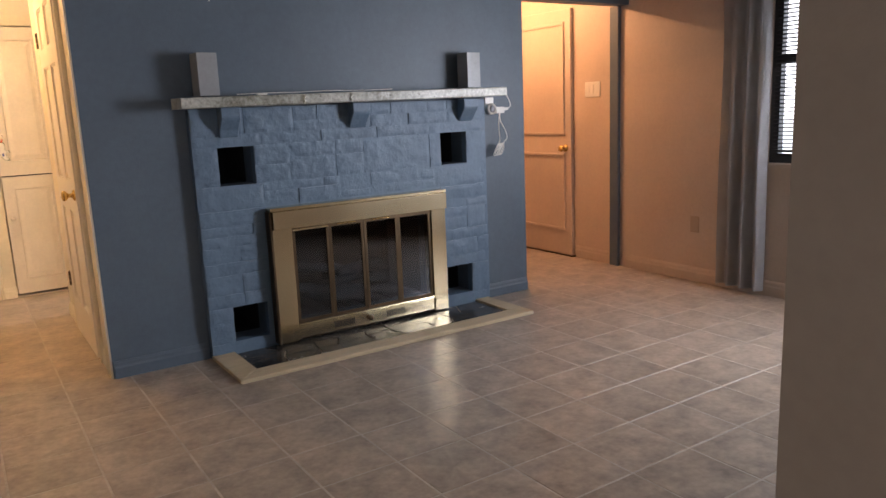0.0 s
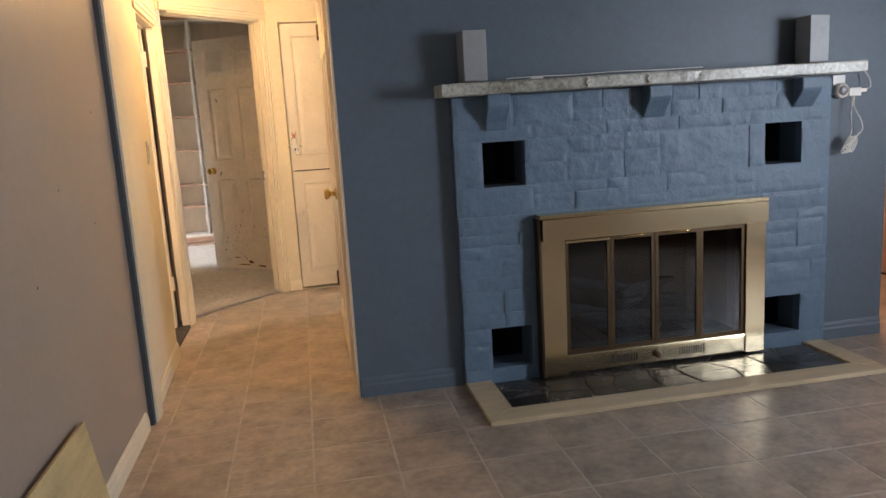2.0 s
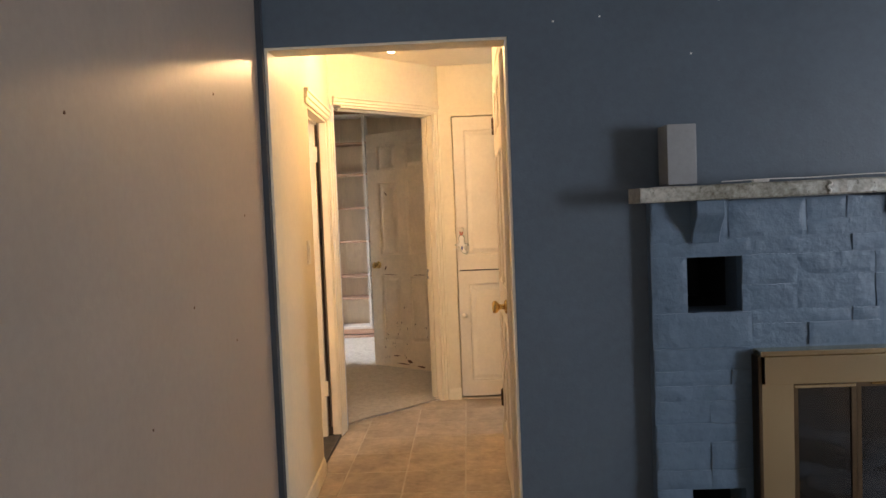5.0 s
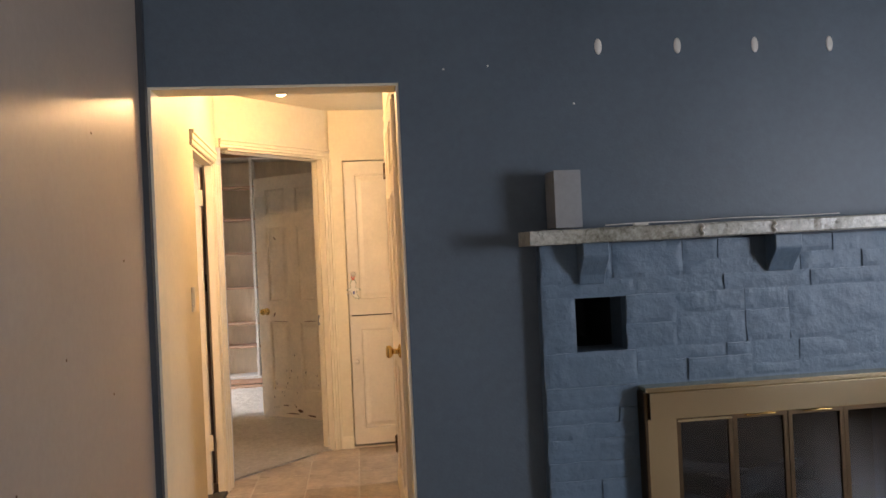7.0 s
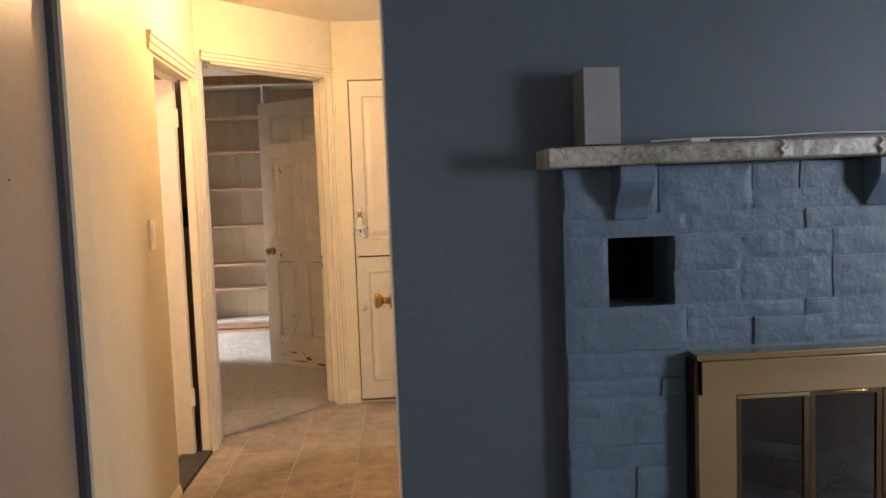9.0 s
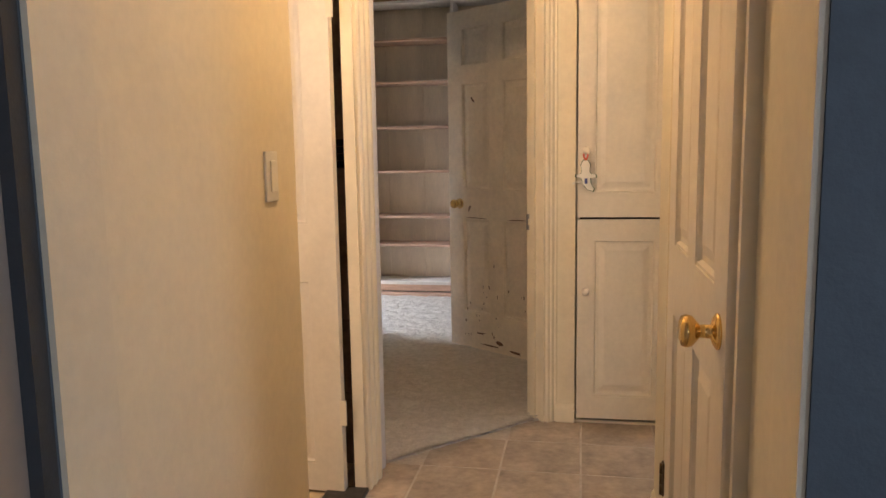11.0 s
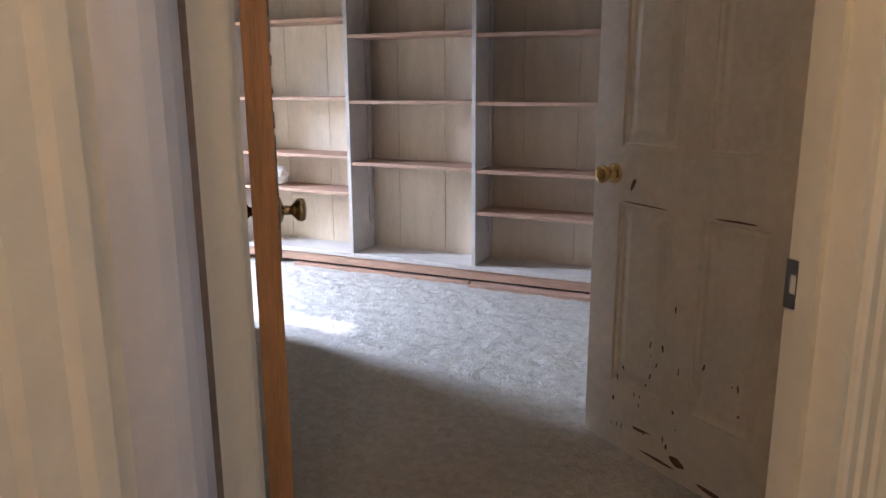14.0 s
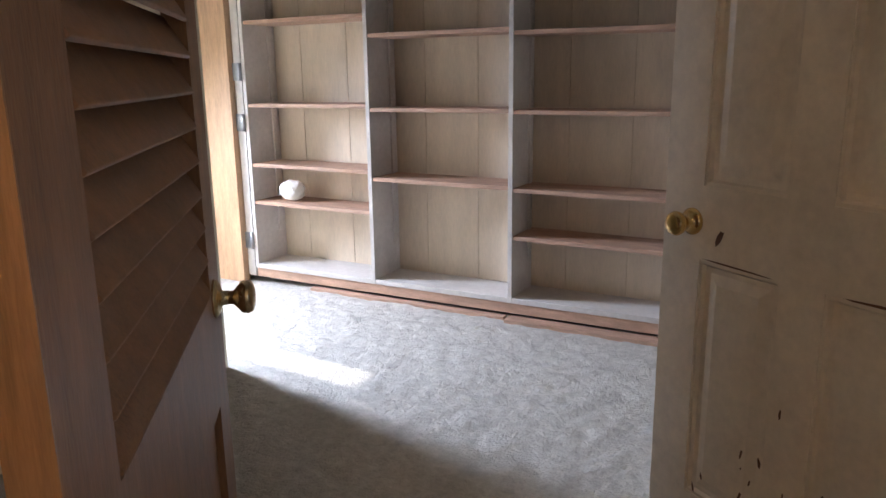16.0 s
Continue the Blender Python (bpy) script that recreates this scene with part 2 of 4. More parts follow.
def spline_mesh(points, radius, steps=6):
    """A round cord through the points, as a bmesh."""
    pts = [Vector(p) for p in points]
    fine = []
    for i in range(len(pts) - 1):
        a, b, c, d = pts[max(i - 1, 0)], pts[i], pts[i + 1], pts[min(i + 2, len(pts) - 1)]
        for k in range(steps):
            t = k / steps
            fine.append(0.5 * ((2 * b) + (c - a) * t + (2 * a - 5 * b + 4 * c - d) * t * t + (3 * b - a - 3 * c + d) * t ** 3))
    fine.append(pts[-1])
    bm, prev = bmesh.new(), None
    for i, p in enumerate(fine):
        way = (fine[min(i + 1, len(fine) - 1)] - fine[max(i - 1, 0)]).normalized()
        s = way.orthogonal().normalized() if prev is None else (side - way * side.dot(way)).normalized()
        side = s
        t = way.cross(s)
        ring = [bm.verts.new(p + radius * (s * math.cos(a) + t * math.sin(a))) for a in [k * math.pi / 3 for k in range(6)]]
        if prev:
            for k in range(6):
                f = bm.faces.new((prev[k], prev[(k + 1) % 6], ring[(k + 1) % 6], ring[k]))
                f.smooth = True
        prev = ring
    return bm


TOP = 2.42
DIAG = pose(0, 0, 0, 0, 0, 45)

# ---- the large structure ----
solid("ground", box(-4.5, 6.6, -2.6, 11, -0.3, -0.06), GROUT, "bare concrete slab under the house", "ground", "structure")
FLOOR = solid("floor", box(0.5, 5.7, -1.7, 7.06, -0.06, -0.0012), GROUT, "grey-brown ceramic floor tiles with pale grout", "floor", "structure")
CARPET_FLOOR = solid("carpet_floor", prism([(0.71, 6.32), (0.735, 6.35), (1.245, 6.86), (1.45, 7.0), (1.45, 10.05), (-3.3, 10.05), (-3.3, 6.5), (0.5, 6.5)], -0.003, 0.008),
      CARPET, "grey-beige cut pile carpet, worn and dusty", "carpet", "structure")

bm, vs = bmesh.new(), {}
STEP = 0.017
for i in range(-100, 84):
    for k in range(372, 574):
        x, y = i * STEP, k * STEP
        if (y - x) * 0.7071 < 3.965 + 0.008 * noise.noise(Vector((x * 30, y * 30, 0))) or y < 6.5 and x < 0.62:
            continue
        cell = []
        for di, dk in ((0, 0), (1, 0), (1, 1), (0, 1)):
            key = (i + di, k + dk)
            if key not in vs:
                p = Vector((key[0] * STEP, key[1] * STEP, 0))
                z = 0.018 + 0.008 * noise.noise(p * 11) + 0.005 * noise.noise(p * 23) + 0.003 * noise.noise(p * 45) + 0.0012 * random.uniform(-1, 1)
                vs[key] = bm.verts.new((p.x + random.uniform(-0.003, 0.003), p.y + random.uniform(-0.003, 0.003), z))
            cell.append(vs[key])
        f = bm.faces.new(cell)
        f.smooth = True
part("pile", bm, CARPET, CARPET_FLOOR)["kind"] = "stuff"

# living room
solid("wall_west", box(0.66, 0.80, -1.7, 4.48, 0, TOP), GREY, "plain grey-beige painted living room wall", "wall", "structure")
VENTS = [(2.352, 2.548, 0.93, 1.133), (3.752, 3.95, 0.938, 1.137), (2.354, 2.55, 0.078, 0.27), (3.765, 3.963, 0.084, 0.277)]
FIREBOX = (2.66, 3.66, 0.10, 0.70)
FIREWALL = solid("wall_north", holed(0.66, 4.474, 0, TOP, 4.48, 4.60, [(0.822, 1.728, 0, 1.974), *VENTS, FIREBOX]), BLUE,
      "slate-blue painted chimney wall with an open passage", "wall", "structure")
solid("wall_lintel", box(4.474, 5.50, 4.48, 4.60, 1.98, TOP), BLUE, "slate-blue lintel over the entry passage", "wall", "structure")
solid("wall_east", holed(-1.7, 6.4, 0, TOP, 5.50, 5.62, [(1.55, 3.33, 0.86, 2.12)], Matrix(((0, 1, 0, 0), (1, 0, 0, 0), (0, 0, 1, 0), (0, 0, 0, 1)))), PEACH,
      "beige painted wall with a wide window", "wall", "structure")
solid("wall_south", box(1.901, 5.50, 0.86, 0.98, 0, TOP), GREY, "grey-beige painted wall end beside the way in", "wall", "structure")
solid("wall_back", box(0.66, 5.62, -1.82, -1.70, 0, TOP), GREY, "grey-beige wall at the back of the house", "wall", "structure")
# Unseen ceiling takes the grey wall paint to cut bounce light on the walls.
solid("ceiling_living", box(0.66, 5.62, -1.82, 4.60, TOP, TOP + 0.1), GREY, "unseen living room ceiling, grey-beige to dim the upper walls", "ceiling", "structure")
solid("ceiling_entry", box(4.3, 5.62, 4.60, 6.5, TOP, TOP + 0.1), WHITECEIL, "white painted entry ceiling", "ceiling", "structure")
solid("wall_entry_north", box(4.3, 5.62, 6.40, 6.52, 0, TOP), PEACH, "beige painted entry wall", "wall", "structure")
solid("wall_entry_west", box(4.374, 4.474, 4.60, 6.40, 0, TOP), PEACH, "beige painted entry side wall", "wall", "structure")
solid("trim_entry_post", box(5.468, 5.499, 4.555, 4.64, 0, 1.98, 0.004), BLUE, "slate-blue painted post at the entry passage", "trim", "structure")

# hall
LIN = bmesh.new()
bx(LIN, 0.8225, 0.832, 4.483, 4.60, 0, 1.964)
bx(LIN, 1.718, 1.7275, 4.483, 4.60, 0, 1.964)
bx(LIN, 0.8225, 1.7275, 4.483, 4.60, 1.964, 1.9735)
solid("trim_passage_lining", LIN, CREAM, "cream painted lining of the open passage", "trim", "structure")
HW = pose(0.80, 4.601, 0, 0, 0, 2.4) @ pose(-0.775, -4.60, 0)
solid("wall_hall_west", holed(4.60, 6.12, 0, 2.5, 0.655, 0.775, [(5.48, 6.12, 0, 1.91)], HW @ Matrix(((0, 1, 0, 0), (1, 0, 0, 0), (0, 0, 1, 0), (0, 0, 0, 1)))), CREAM,
      "cream painted hall wall with a doorway", "wall", "structure")
ob = solid("wall_hall_pier", box(0.732, 0.775, 6.1205, 6.33, 0, 2.5), CREAM, "cream painted pier between two doorways", "wall", "structure")
ob.matrix_basis = HW
solid("wall_hall_east", box(1.74, 1.86, 4.60, 6.10, 0, 2.5), CREAM, "cream painted hall wall with a closed door", "wall", "structure")
solid("wall_hall_north", holed(1.385, 2.12, 0, 2.5, 6.915, 7.03, [(1.472, 1.882, 0.012, 2.006)]), CREAM, "cream painted wall round a built-in cupboard", "wall", "structure")
solid("wall_diagonal", holed(4.93, 5.885, 0, 2.62, 3.925, 4.035, [(4.945, 5.826, 0, 2.03)], DIAG), CREAM, "cream painted slanting wall with a bedroom doorway", "wall", "structure")
solid("ceiling_hall", prism([(0.6, 4.60), (3.3, 4.60), (3.3, 7.03), (1.38, 7.03), (1.35, 6.95), (0.66, 6.25), (0.6, 6.25)], 2.36, 2.42), CREAM,
      "cream painted hall ceiling", "ceiling", "structure")
solid("wall_side_room", box(2.0, 3.3, 5.98, 6.10, 0, 2.5), CREAM, "cream side room wall", "wall", "structure")
solid("wall_side_room_north", box(2.12, 3.3, 6.9, 7.03, 0, 2.5), CREAM, "cream side room wall", "wall", "structure")
solid("wall_side_room_east", box(3.2, 3.3, 6.10, 6.9, 0, 2.5), CREAM, "cream side room end wall", "wall", "structure")
# Cool white instead of trim cream puts the jamb's blue light into its colour.
solid("trim_side_jamb", box(1.945, 1.985, 6.70, 6.913, 0, 2.03, 0.004), COOLWHITE, "painted door jamb of the side room, blue light put into its cool white", "trim", "structure")

# bath room behind the hall
solid("wall_bath_north", box(-1.3, 0.684, 6.34, 6.44, 0, 2.5), DARKTILE, "dark brown tiled bath wall", "wall", "structure")
solid("wall_bath_west", box(-1.4, -1.3, 4.4, 6.44, 0, 2.5), CREAM, "cream bath wall", "wall", "structure")
solid("wall_bath_south", box(-1.3, 0.66, 4.4, 4.5, 0, 2.5), CREAM, "cream bath wall", "wall", "structure")
solid("floor_bath", box(-1.3, 0.62, 4.5, 6.34, -0.05, 0.0), PALEWOOD, "pale bath floor", "floor", "structure")
solid("ceiling_bath", box(-1.4, 0.70, 4.4, 6.44, 2.5, 2.56), WHITECEIL, "white painted bath ceiling", "ceiling", "structure")
solid("threshold", box(0.60, 0.745, 5.49, 6.115, -0.01, 0.016, 0.005), MARBLE, "dark mottled stone door threshold", "threshold", "structure")

# bedroom
solid("wall_bedroom_north", box(-3.32, 1.49, 9.99, 10.1, 0, 2.6), SHELFBACK, "cream bedroom wall behind the shelves", "wall", "structure")
solid("wall_bedroom_east", box(1.37, 1.49, 7.03, 9.99, 0, 2.6), CREAM, "cream bedroom wall", "wall", "structure")
solid("wall_bedroom_west", holed(6.44, 10.1, 0, 2.6, -3.32, -3.2, [(8.76, 9.08, 0.75, 2.05)], Matrix(((0, 1, 0, 0), (1, 0, 0, 0), (0, 0, 1, 0), (0, 0, 0, 1)))), CREAM,
      "cream bedroom wall with a narrow window", "wall", "structure")
solid("wall_bedroom_south", box(-3.2, 0.64, 6.445, 6.55, 0, 2.6), CREAM, "cream bedroom wall", "wall", "structure")
solid("wall_closet", box(-3.2, -1.2, 6.55, 8.58, 0, 2.6), CREAM, "cream closet wall beside the window", "wall", "structure")
solid("ceiling_bedroom", prism([(-3.32, 6.44), (0.62, 6.44), (0.64, 6.36), (1.30, 7.02), (1.49, 7.04), (1.49, 10.1), (-3.32, 10.1)], 2.53, 2.6), WHITECEIL,
      "white painted bedroom ceiling", "ceiling", "structure")
solid("wall_door_return", prism([(-0.001 + (u - v) / 2 ** 0.5, (u + v) / 2 ** 0.5) for u, v in ((4.9455, 3.925), (4.976, 3.927), (4.996, 3.934), (5.010, 3.948), (5.020, 3.972), (5.027, 4.010), (5.031, 4.070), (5.034, 4.256), (4.94, 4.256))], 0, 2.029), COOLWHITE, "cool white painted deep return beside the bedroom doorway", "wall", "structure")


# casings and skirtings
ob = solid("trim_inner_casing", prism([(5.0345, 4.175), (5.046, 4.172), (5.052, 4.182), (5.062, 4.198), (5.070, 4.196), (5.078, 4.202), (5.084, 4.220), (5.092, 4.228), (5.099, 4.240), (5.100, 4.256), (5.0345, 4.256)], 0.006, 2.029), TRIM,
           "cream painted moulded casing inside the bedroom", "trim", "structure")
ob.matrix_basis = DIAG
def moulding(length, width=0.07, depth=0.022):
    """A stepped casing board along z, width along x, standing proud along -y."""
    pts = [(0, 0), (width, 0), (width, -depth), (width * 0.82, -depth), (width * 0.74, -depth * 0.72), (width * 0.42, -depth * 0.78),
           (width * 0.34, -depth * 0.5), (width * 0.08, -depth * 0.55), (0, -depth * 0.35)]
    return prism(pts, 0, length)


def casing(name, m, width, height, label, sides="lrt", board=0.07):
    t = thing(name, m, label, "trim", "structure")
    if "l" in sides:
        part("casing_board", moulding(height, board), TRIM, t, at=Matrix.Diagonal((-1, 1, 1, 1)))
    if "r" in sides:
        part("casing_board", moulding(height, board), TRIM, t, at=pose(width, 0, 0))
    if "t" in sides:
        bm = moulding(width + 2 * board, board)
        part("casing_head", bm, TRIM, t, at=pose(-board, 0, height + 0.001) @ Matrix(((0, 0, 1, 0), (0, 1, 0, 0), (1, 0, 0, 0), (0, 0, 0, 1))))
    return t


def jambs(m, width, height, depth, name, left=True, right=0.0):
    bm = bmesh.new()
    if left:
        bx(bm, 0, 0.012, 0.001, depth - 0.001, 0, height)
    bx(bm, width - 0.012, width, 0.001, (right or depth) - 0.001, 0, height)
    bx(bm, 0.012, width - 0.012, 0.001, depth - 0.001, height - 0.012, height)
    if left:
        bx(bm, 0.012, 0.024, depth * 0.45, depth * 0.45 + 0.03, 0, height - 0.012)
    if not right:
        bx(bm, width - 0.024, width - 0.012, depth * 0.45, depth * 0.45 + 0.03, 0, height - 0.012)
    bx(bm, 0.024, width - 0.024, depth * 0.45, depth * 0.45 + 0.03, height - 0.024, height - 0.012)
    ob = solid(name, bm, TRIM, "cream painted door jamb with a stop bead", "trim", "structure")
    ob.matrix_basis = m
    return ob


DIAGDOOR = DIAG @ pose(5.035, 3.925, 0)
casing("trim_bedroom_door", DIAGDOOR, 0.791, 2.03, "cream painted moulded casing round the bedroom doorway", "rt", 0.052)
jambs(DIAGDOOR, 0.791, 2.03, 0.11, "trim_bedroom_jamb", False)
BATH = HW @ pose(0.775, 5.48, 0, 0, 0, 90)
BATHTRIM = casing("trim_bath_door", BATH, 0.64, 1.91, "cream painted moulded casing of the bath doorway", "t", 0.075)
part("casing_board", moulding(1.91, 0.118, 0.03), TRIM, BATHTRIM, at=pose(0.64, 0, 0))
jambs(BATH, 0.64, 1.91, 0.12, "trim_bath_jamb", right=0.042)
CUPTRIM = pose(1.472, 6.915, 0)
casing("trim_cupboard", CUPTRIM, 0.41, 2.006, "cream painted moulded casing of the cupboard", "r", 0.062)
HALLDOOR = pose(1.74, 5.63, 0, 0, 0, -90)
casing("trim_hall_door", HALLDOOR, 0.76, 2.0, "cream painted casing of the closed hall door")


def skirting(m, length, material=TRIM, h=0.085, label="cream painted moulded skirting board"):
    bm = prism([(0, 0), (0, -0.014), (h * 0.6, -0.014), (h * 0.72, -0.010), (h * 0.86, -0.009), (h, -0.003), (h, 0)], 0, length)
    ob = solid("baseboard", bm, material, label, "skirting", "structure")
    ob.matrix_basis = m @ Matrix(((0, 0, 1, 0), (0, 1, 0, 0), (1, 0, 0, 0), (0, 0, 0, 1)))
    return ob


skirting(pose(0.80, -1.6, 0, 0, 0, 90), 6.00)
# Darker than the blue wall; covers the wall edge beside the passage.
solid("trim_corner_strip", box(0.8005, 0.8215, 4.452, 4.4795, 0.0, TOP), STRIP, "dark charcoal-blue strip in the corner by the passage", "trim", "structure")
skirting(HW @ pose(0.775, 4.605, 0, 0, 0, 90), 0.87)
skirting(pose(1.735, 4.48, 0), 0.48, BLUE, 0.09, "slate-blue painted skirting board")
skirting(pose(4.115, 4.48, 0), 0.355, BLUE, 0.09, "slate-blue painted skirting board")
skirting(pose(1.74, 4.795, 0, 0, 0, -90), 0.19)
skirting(pose(1.74, 6.095, 0, 0, 0, -90), 0.39)
skirting(pose(5.50, 4.478, 0, 0, 0, -90), 4.5, PEACH, 0.10, "beige painted skirting board")
skirting(pose(5.50, 5.04, 0, 0, 0, -90), 0.42, PEACH, 0.10, "beige painted skirting board")
skirting(pose(1.39, 6.915, 0), 0.083)


# ---- doors ----
def raised(a, b, c, d, t, depth):
    """One moulded and raised door panel, both faces, as nested rings."""
    p, ends = bmesh.new(), []
    for s in (-1, 1):
        last = None
        for inset, sink in ((0, 0.004), (0.008, 0.003), (0.013, depth), (0.026, depth), (0.050, 0.005)):
            y = s * (t / 2 - sink)
            ring = [p.verts.new((x, y, z)) for x, z in ((a + inset, c + inset), (b - inset, c + inset), (b - inset, d - inset), (a + inset, d - inset))]
            if last:
                for i in range(4):
                    p.faces.new((last[i], last[(i + 1) % 4], ring[(i + 1) % 4], ring[i]))
            else:
                ends.append(ring)
            last = ring
        p.faces.new(last)
    for i in range(4):
        p.faces.new((ends[0][i], ends[0][(i + 1) % 4], ends[1][(i + 1) % 4], ends[1][i]))
    return p


def leaf(parent, w, h, t, cols, rows, material, panel_depth=0.012, name="panel"):
    """A framed and panelled door leaf, x along its width, thickness along y."""
    holes = [(a, b, c, d) for a, b in cols for c, d in rows]
    bm = holed(0, w, 0, h, -t / 2, t / 2, holes)
    part("body", bm, material, parent)
    for a, b, c, d in holes:
        p = raised(a, b, c, d, t, panel_depth)
        bmesh.ops.recalc_face_normals(p, faces=list(p.faces))
        part(name, p, material, parent)


def knob(parent, m, label="polished brass door knob", material=GOLD, size=1.0):
    k = part("door_knob", lathe([(0.031 * size, 0), (0.031 * size, 0.004), (0.024 * size, 0.009), (0.012 * size, 0.013), (0.011 * size, 0.030), (0.018 * size, 0.036),
                                 (0.026 * size, 0.043), (0.028 * size, 0.052), (0.025 * size, 0.060), (0.014 * size, 0.064)], "y", 24), material, parent, label, m)
    return k


def hinge(parent, x, y, z, material=BRONZE, h=0.09, name="hinge"):
    bm = box(x - 0.012, x + 0.012, y - 0.003, y + 0.003, z, z + h)
    for i in range(3):
        g = lathe([(0.006, 0), (0.006, h / 3 - 0.003)], "z", 10)
        me = bpy.data.meshes.new("pin")
        g.to_mesh(me)
        g.free()
        n0 = len(bm.verts)
        bm.from_mesh(me)
        bm.verts.ensure_lookup_table()
        for v in bm.verts[n0:]:
            v.co += Vector((x, y - 0.004, z + i * h / 3))
        bpy.data.meshes.remove(me)
    part(name, bm, material, parent)


SIX = [(0.22, 0.80), (0.97, 1.60), (1.70, 1.92)]


def six_panel(name, m, w, h, label, material):
    d = thing(name, m, label, "door")
    leaf(d, w, h, 0.036, [(0.115, w / 2 - 0.05), (w / 2 + 0.05, w - 0.115)], SIX, material)
    return d


# open panelled bedroom door
OPEN = six_panel("door_bedroom", pose(0.71, 8.172, 0.018, 0, 0, math.degrees(math.atan2(-0.568, 0.823))), 0.76, 2.02,
                 "open white six-panel door with chipped paint", WORN)
knob(OPEN, pose(0.088, -0.018, 0.885) @ Matrix.Diagonal((1, -1, 1, 1)))
rng = random.Random(4)
CHIPS = [(0.17, 0.86, 0.016, 0.05, 25), (0.20, 1.50, 0.014, 0.045, -40), (0.25, 0.10, 0.09, 0.012, -4), (0.40, 0.06, 0.06, 0.03, 10), (0.36, 0.52, 0.008, 0.03, 0)]
CHIPS += [(0.22, 0.803, 0.19, 0.006, 1), (0.54, 0.804, 0.17, 0.007, -1), (0.33, 0.035, 0.16, 0.010, 0), (0.52, 0.025, 0.10, 0.022, 3)]
CHIPS += [(rng.uniform(0.12, 0.62), rng.uniform(0.06, 0.42), rng.uniform(0.004, 0.011), rng.uniform(0.006, 0.03), rng.uniform(-20, 20)) for _ in range(26)]
for cx, cz, cw, ch, turn in CHIPS:
    bm = bmesh.new()
    inpanel = any(a < cx < b and c < cz < d for a, b in ((0.125, 0.32), (0.44, 0.635)) for c, d in SIX)
    ring = [bm.verts.new(((cw / 2) * math.cos(a) * rng.uniform(0.6, 1.1), 0, (ch / 2) * math.sin(a) * rng.uniform(0.6, 1.1))) for a in [k * math.pi / 4 for k in range(8)]]
    bm.faces.new(ring)
    part("paint_chip", bm, CHIP, OPEN, "bare dark wood chip", pose(cx, -0.0186 if not inpanel else -0.0155, cz, 0, turn, 0))

# closed hall door
CLOSED = six_panel("door_hall", pose(1.733, 5.629, 0.012, 0, 0, -90), 0.758, 1.985, "closed cream six-panel hall door", WHITE)
knob(CLOSED, pose(0.70, -0.018, 0.90) @ Matrix.Diagonal((1, -1, 1, 1)))
for z in (0.28, 1.72):
    hinge(CLOSED, 0.004, -0.02, z)

# bath door, standing open
BATHDOOR = thing("door_bath", pose(0.668, 6.085, 0.012, 0, 0, 178), "open white panelled bath door", "door")
leaf(BATHDOOR, 0.63, 1.885, 0.036, [(0.100, 0.331), (0.396, 0.54)], [(0.10, 0.77), (0.965, 1.78)], WHITE)
for z in (0.25, 1.65):
    hinge(BATHDOOR, -0.006, 0.018, z, TRIM)

# louvred door
LOUV = thing("louvred_door", pose(0.618, 6.654, 0.018, 0, 0, math.degrees(math.atan2(0.604, -0.466))), "open brown-stained louvred pine door", "door")
bm = bmesh.new()
bx(bm, 0, 0.122, 0, 0.034, 0, 2.0)
bx(bm, 0.668, 0.763, 0, 0.034, 0, 2.0)
bx(bm, 0.122, 0.668, 0, 0.034, 0, 0.20)
bx(bm, 0.122, 0.668, 0, 0.034, 0.70, 0.885)
bx(bm, 0.122, 0.668, 0, 0.034, 1.88, 2.0)
part("body", bm, LOUVER, LOUV)
part("panel", box(0.122, 0.668, 0.012, 0.022, 0.20, 0.70), LOUVER, LOUV)
part("edge_strip", box(-0.003, -0.0005, 0.0, 0.034, 0, 2.0), ORANGEWOOD, LOUV, "orange varnished door edge")
for i in range(19):
    z = 0.905 + i * 0.051
    bm = box(0.1225, 0.6675, -0.033, 0.033, -0.004, 0.004, 0.002)
    part("slat", bm, LOUVER, LOUV, at=pose(0, 0.017, z + 0.012, 58, 0, 0))
knob(LOUV, pose(0.703, 0.0, 0.872) @ Matrix.Diagonal((1, -1, 1, 1)), "tarnished brass door knob", BRASS)
knob(LOUV, pose(0.703, 0.034, 0.872), "tarnished brass door knob", BRASS)
part("latch_plate", box(0.7635, 0.765, 0.005, 0.029, 0.83, 0.91), GOLD, LOUV, "brass latch plate")

# entry door
ENTRY = thing("door_entry", pose(5.499, 5.90, 0.012, 0, 0, -90), "closed beige entry door with applied mouldings", "door")
part("body", box(0, 0.83, -0.03, 0, 0, 2.02, 0.003), PEACH, ENTRY)
for z0, z1 in ((0.21, 0.86), (1.01, 1.92)):
    bm = bmesh.new()
    for q in ((0.10, 0.76, z0, z0 + 0.025), (0.10, 0.76, z1 - 0.025, z1), (0.10, 0.125, z0 + 0.025, z1 - 0.025), (0.735, 0.76, z0 + 0.025, z1 - 0.025)):
        bx(bm, q[0], q[1], -0.044, -0.030, q[2], q[3])
    part("moulding", soft(bm, 0.004), PEACH, ENTRY)
knob(ENTRY, pose(0.765, -0.03, 0.905) @ Matrix.Diagonal((1, -1, 1, 1)))
part("threshold", box(-0.02, 0.85, -0.04, 0.0, -0.012, -0.001), BRONZE, ENTRY, "dark metal sill")

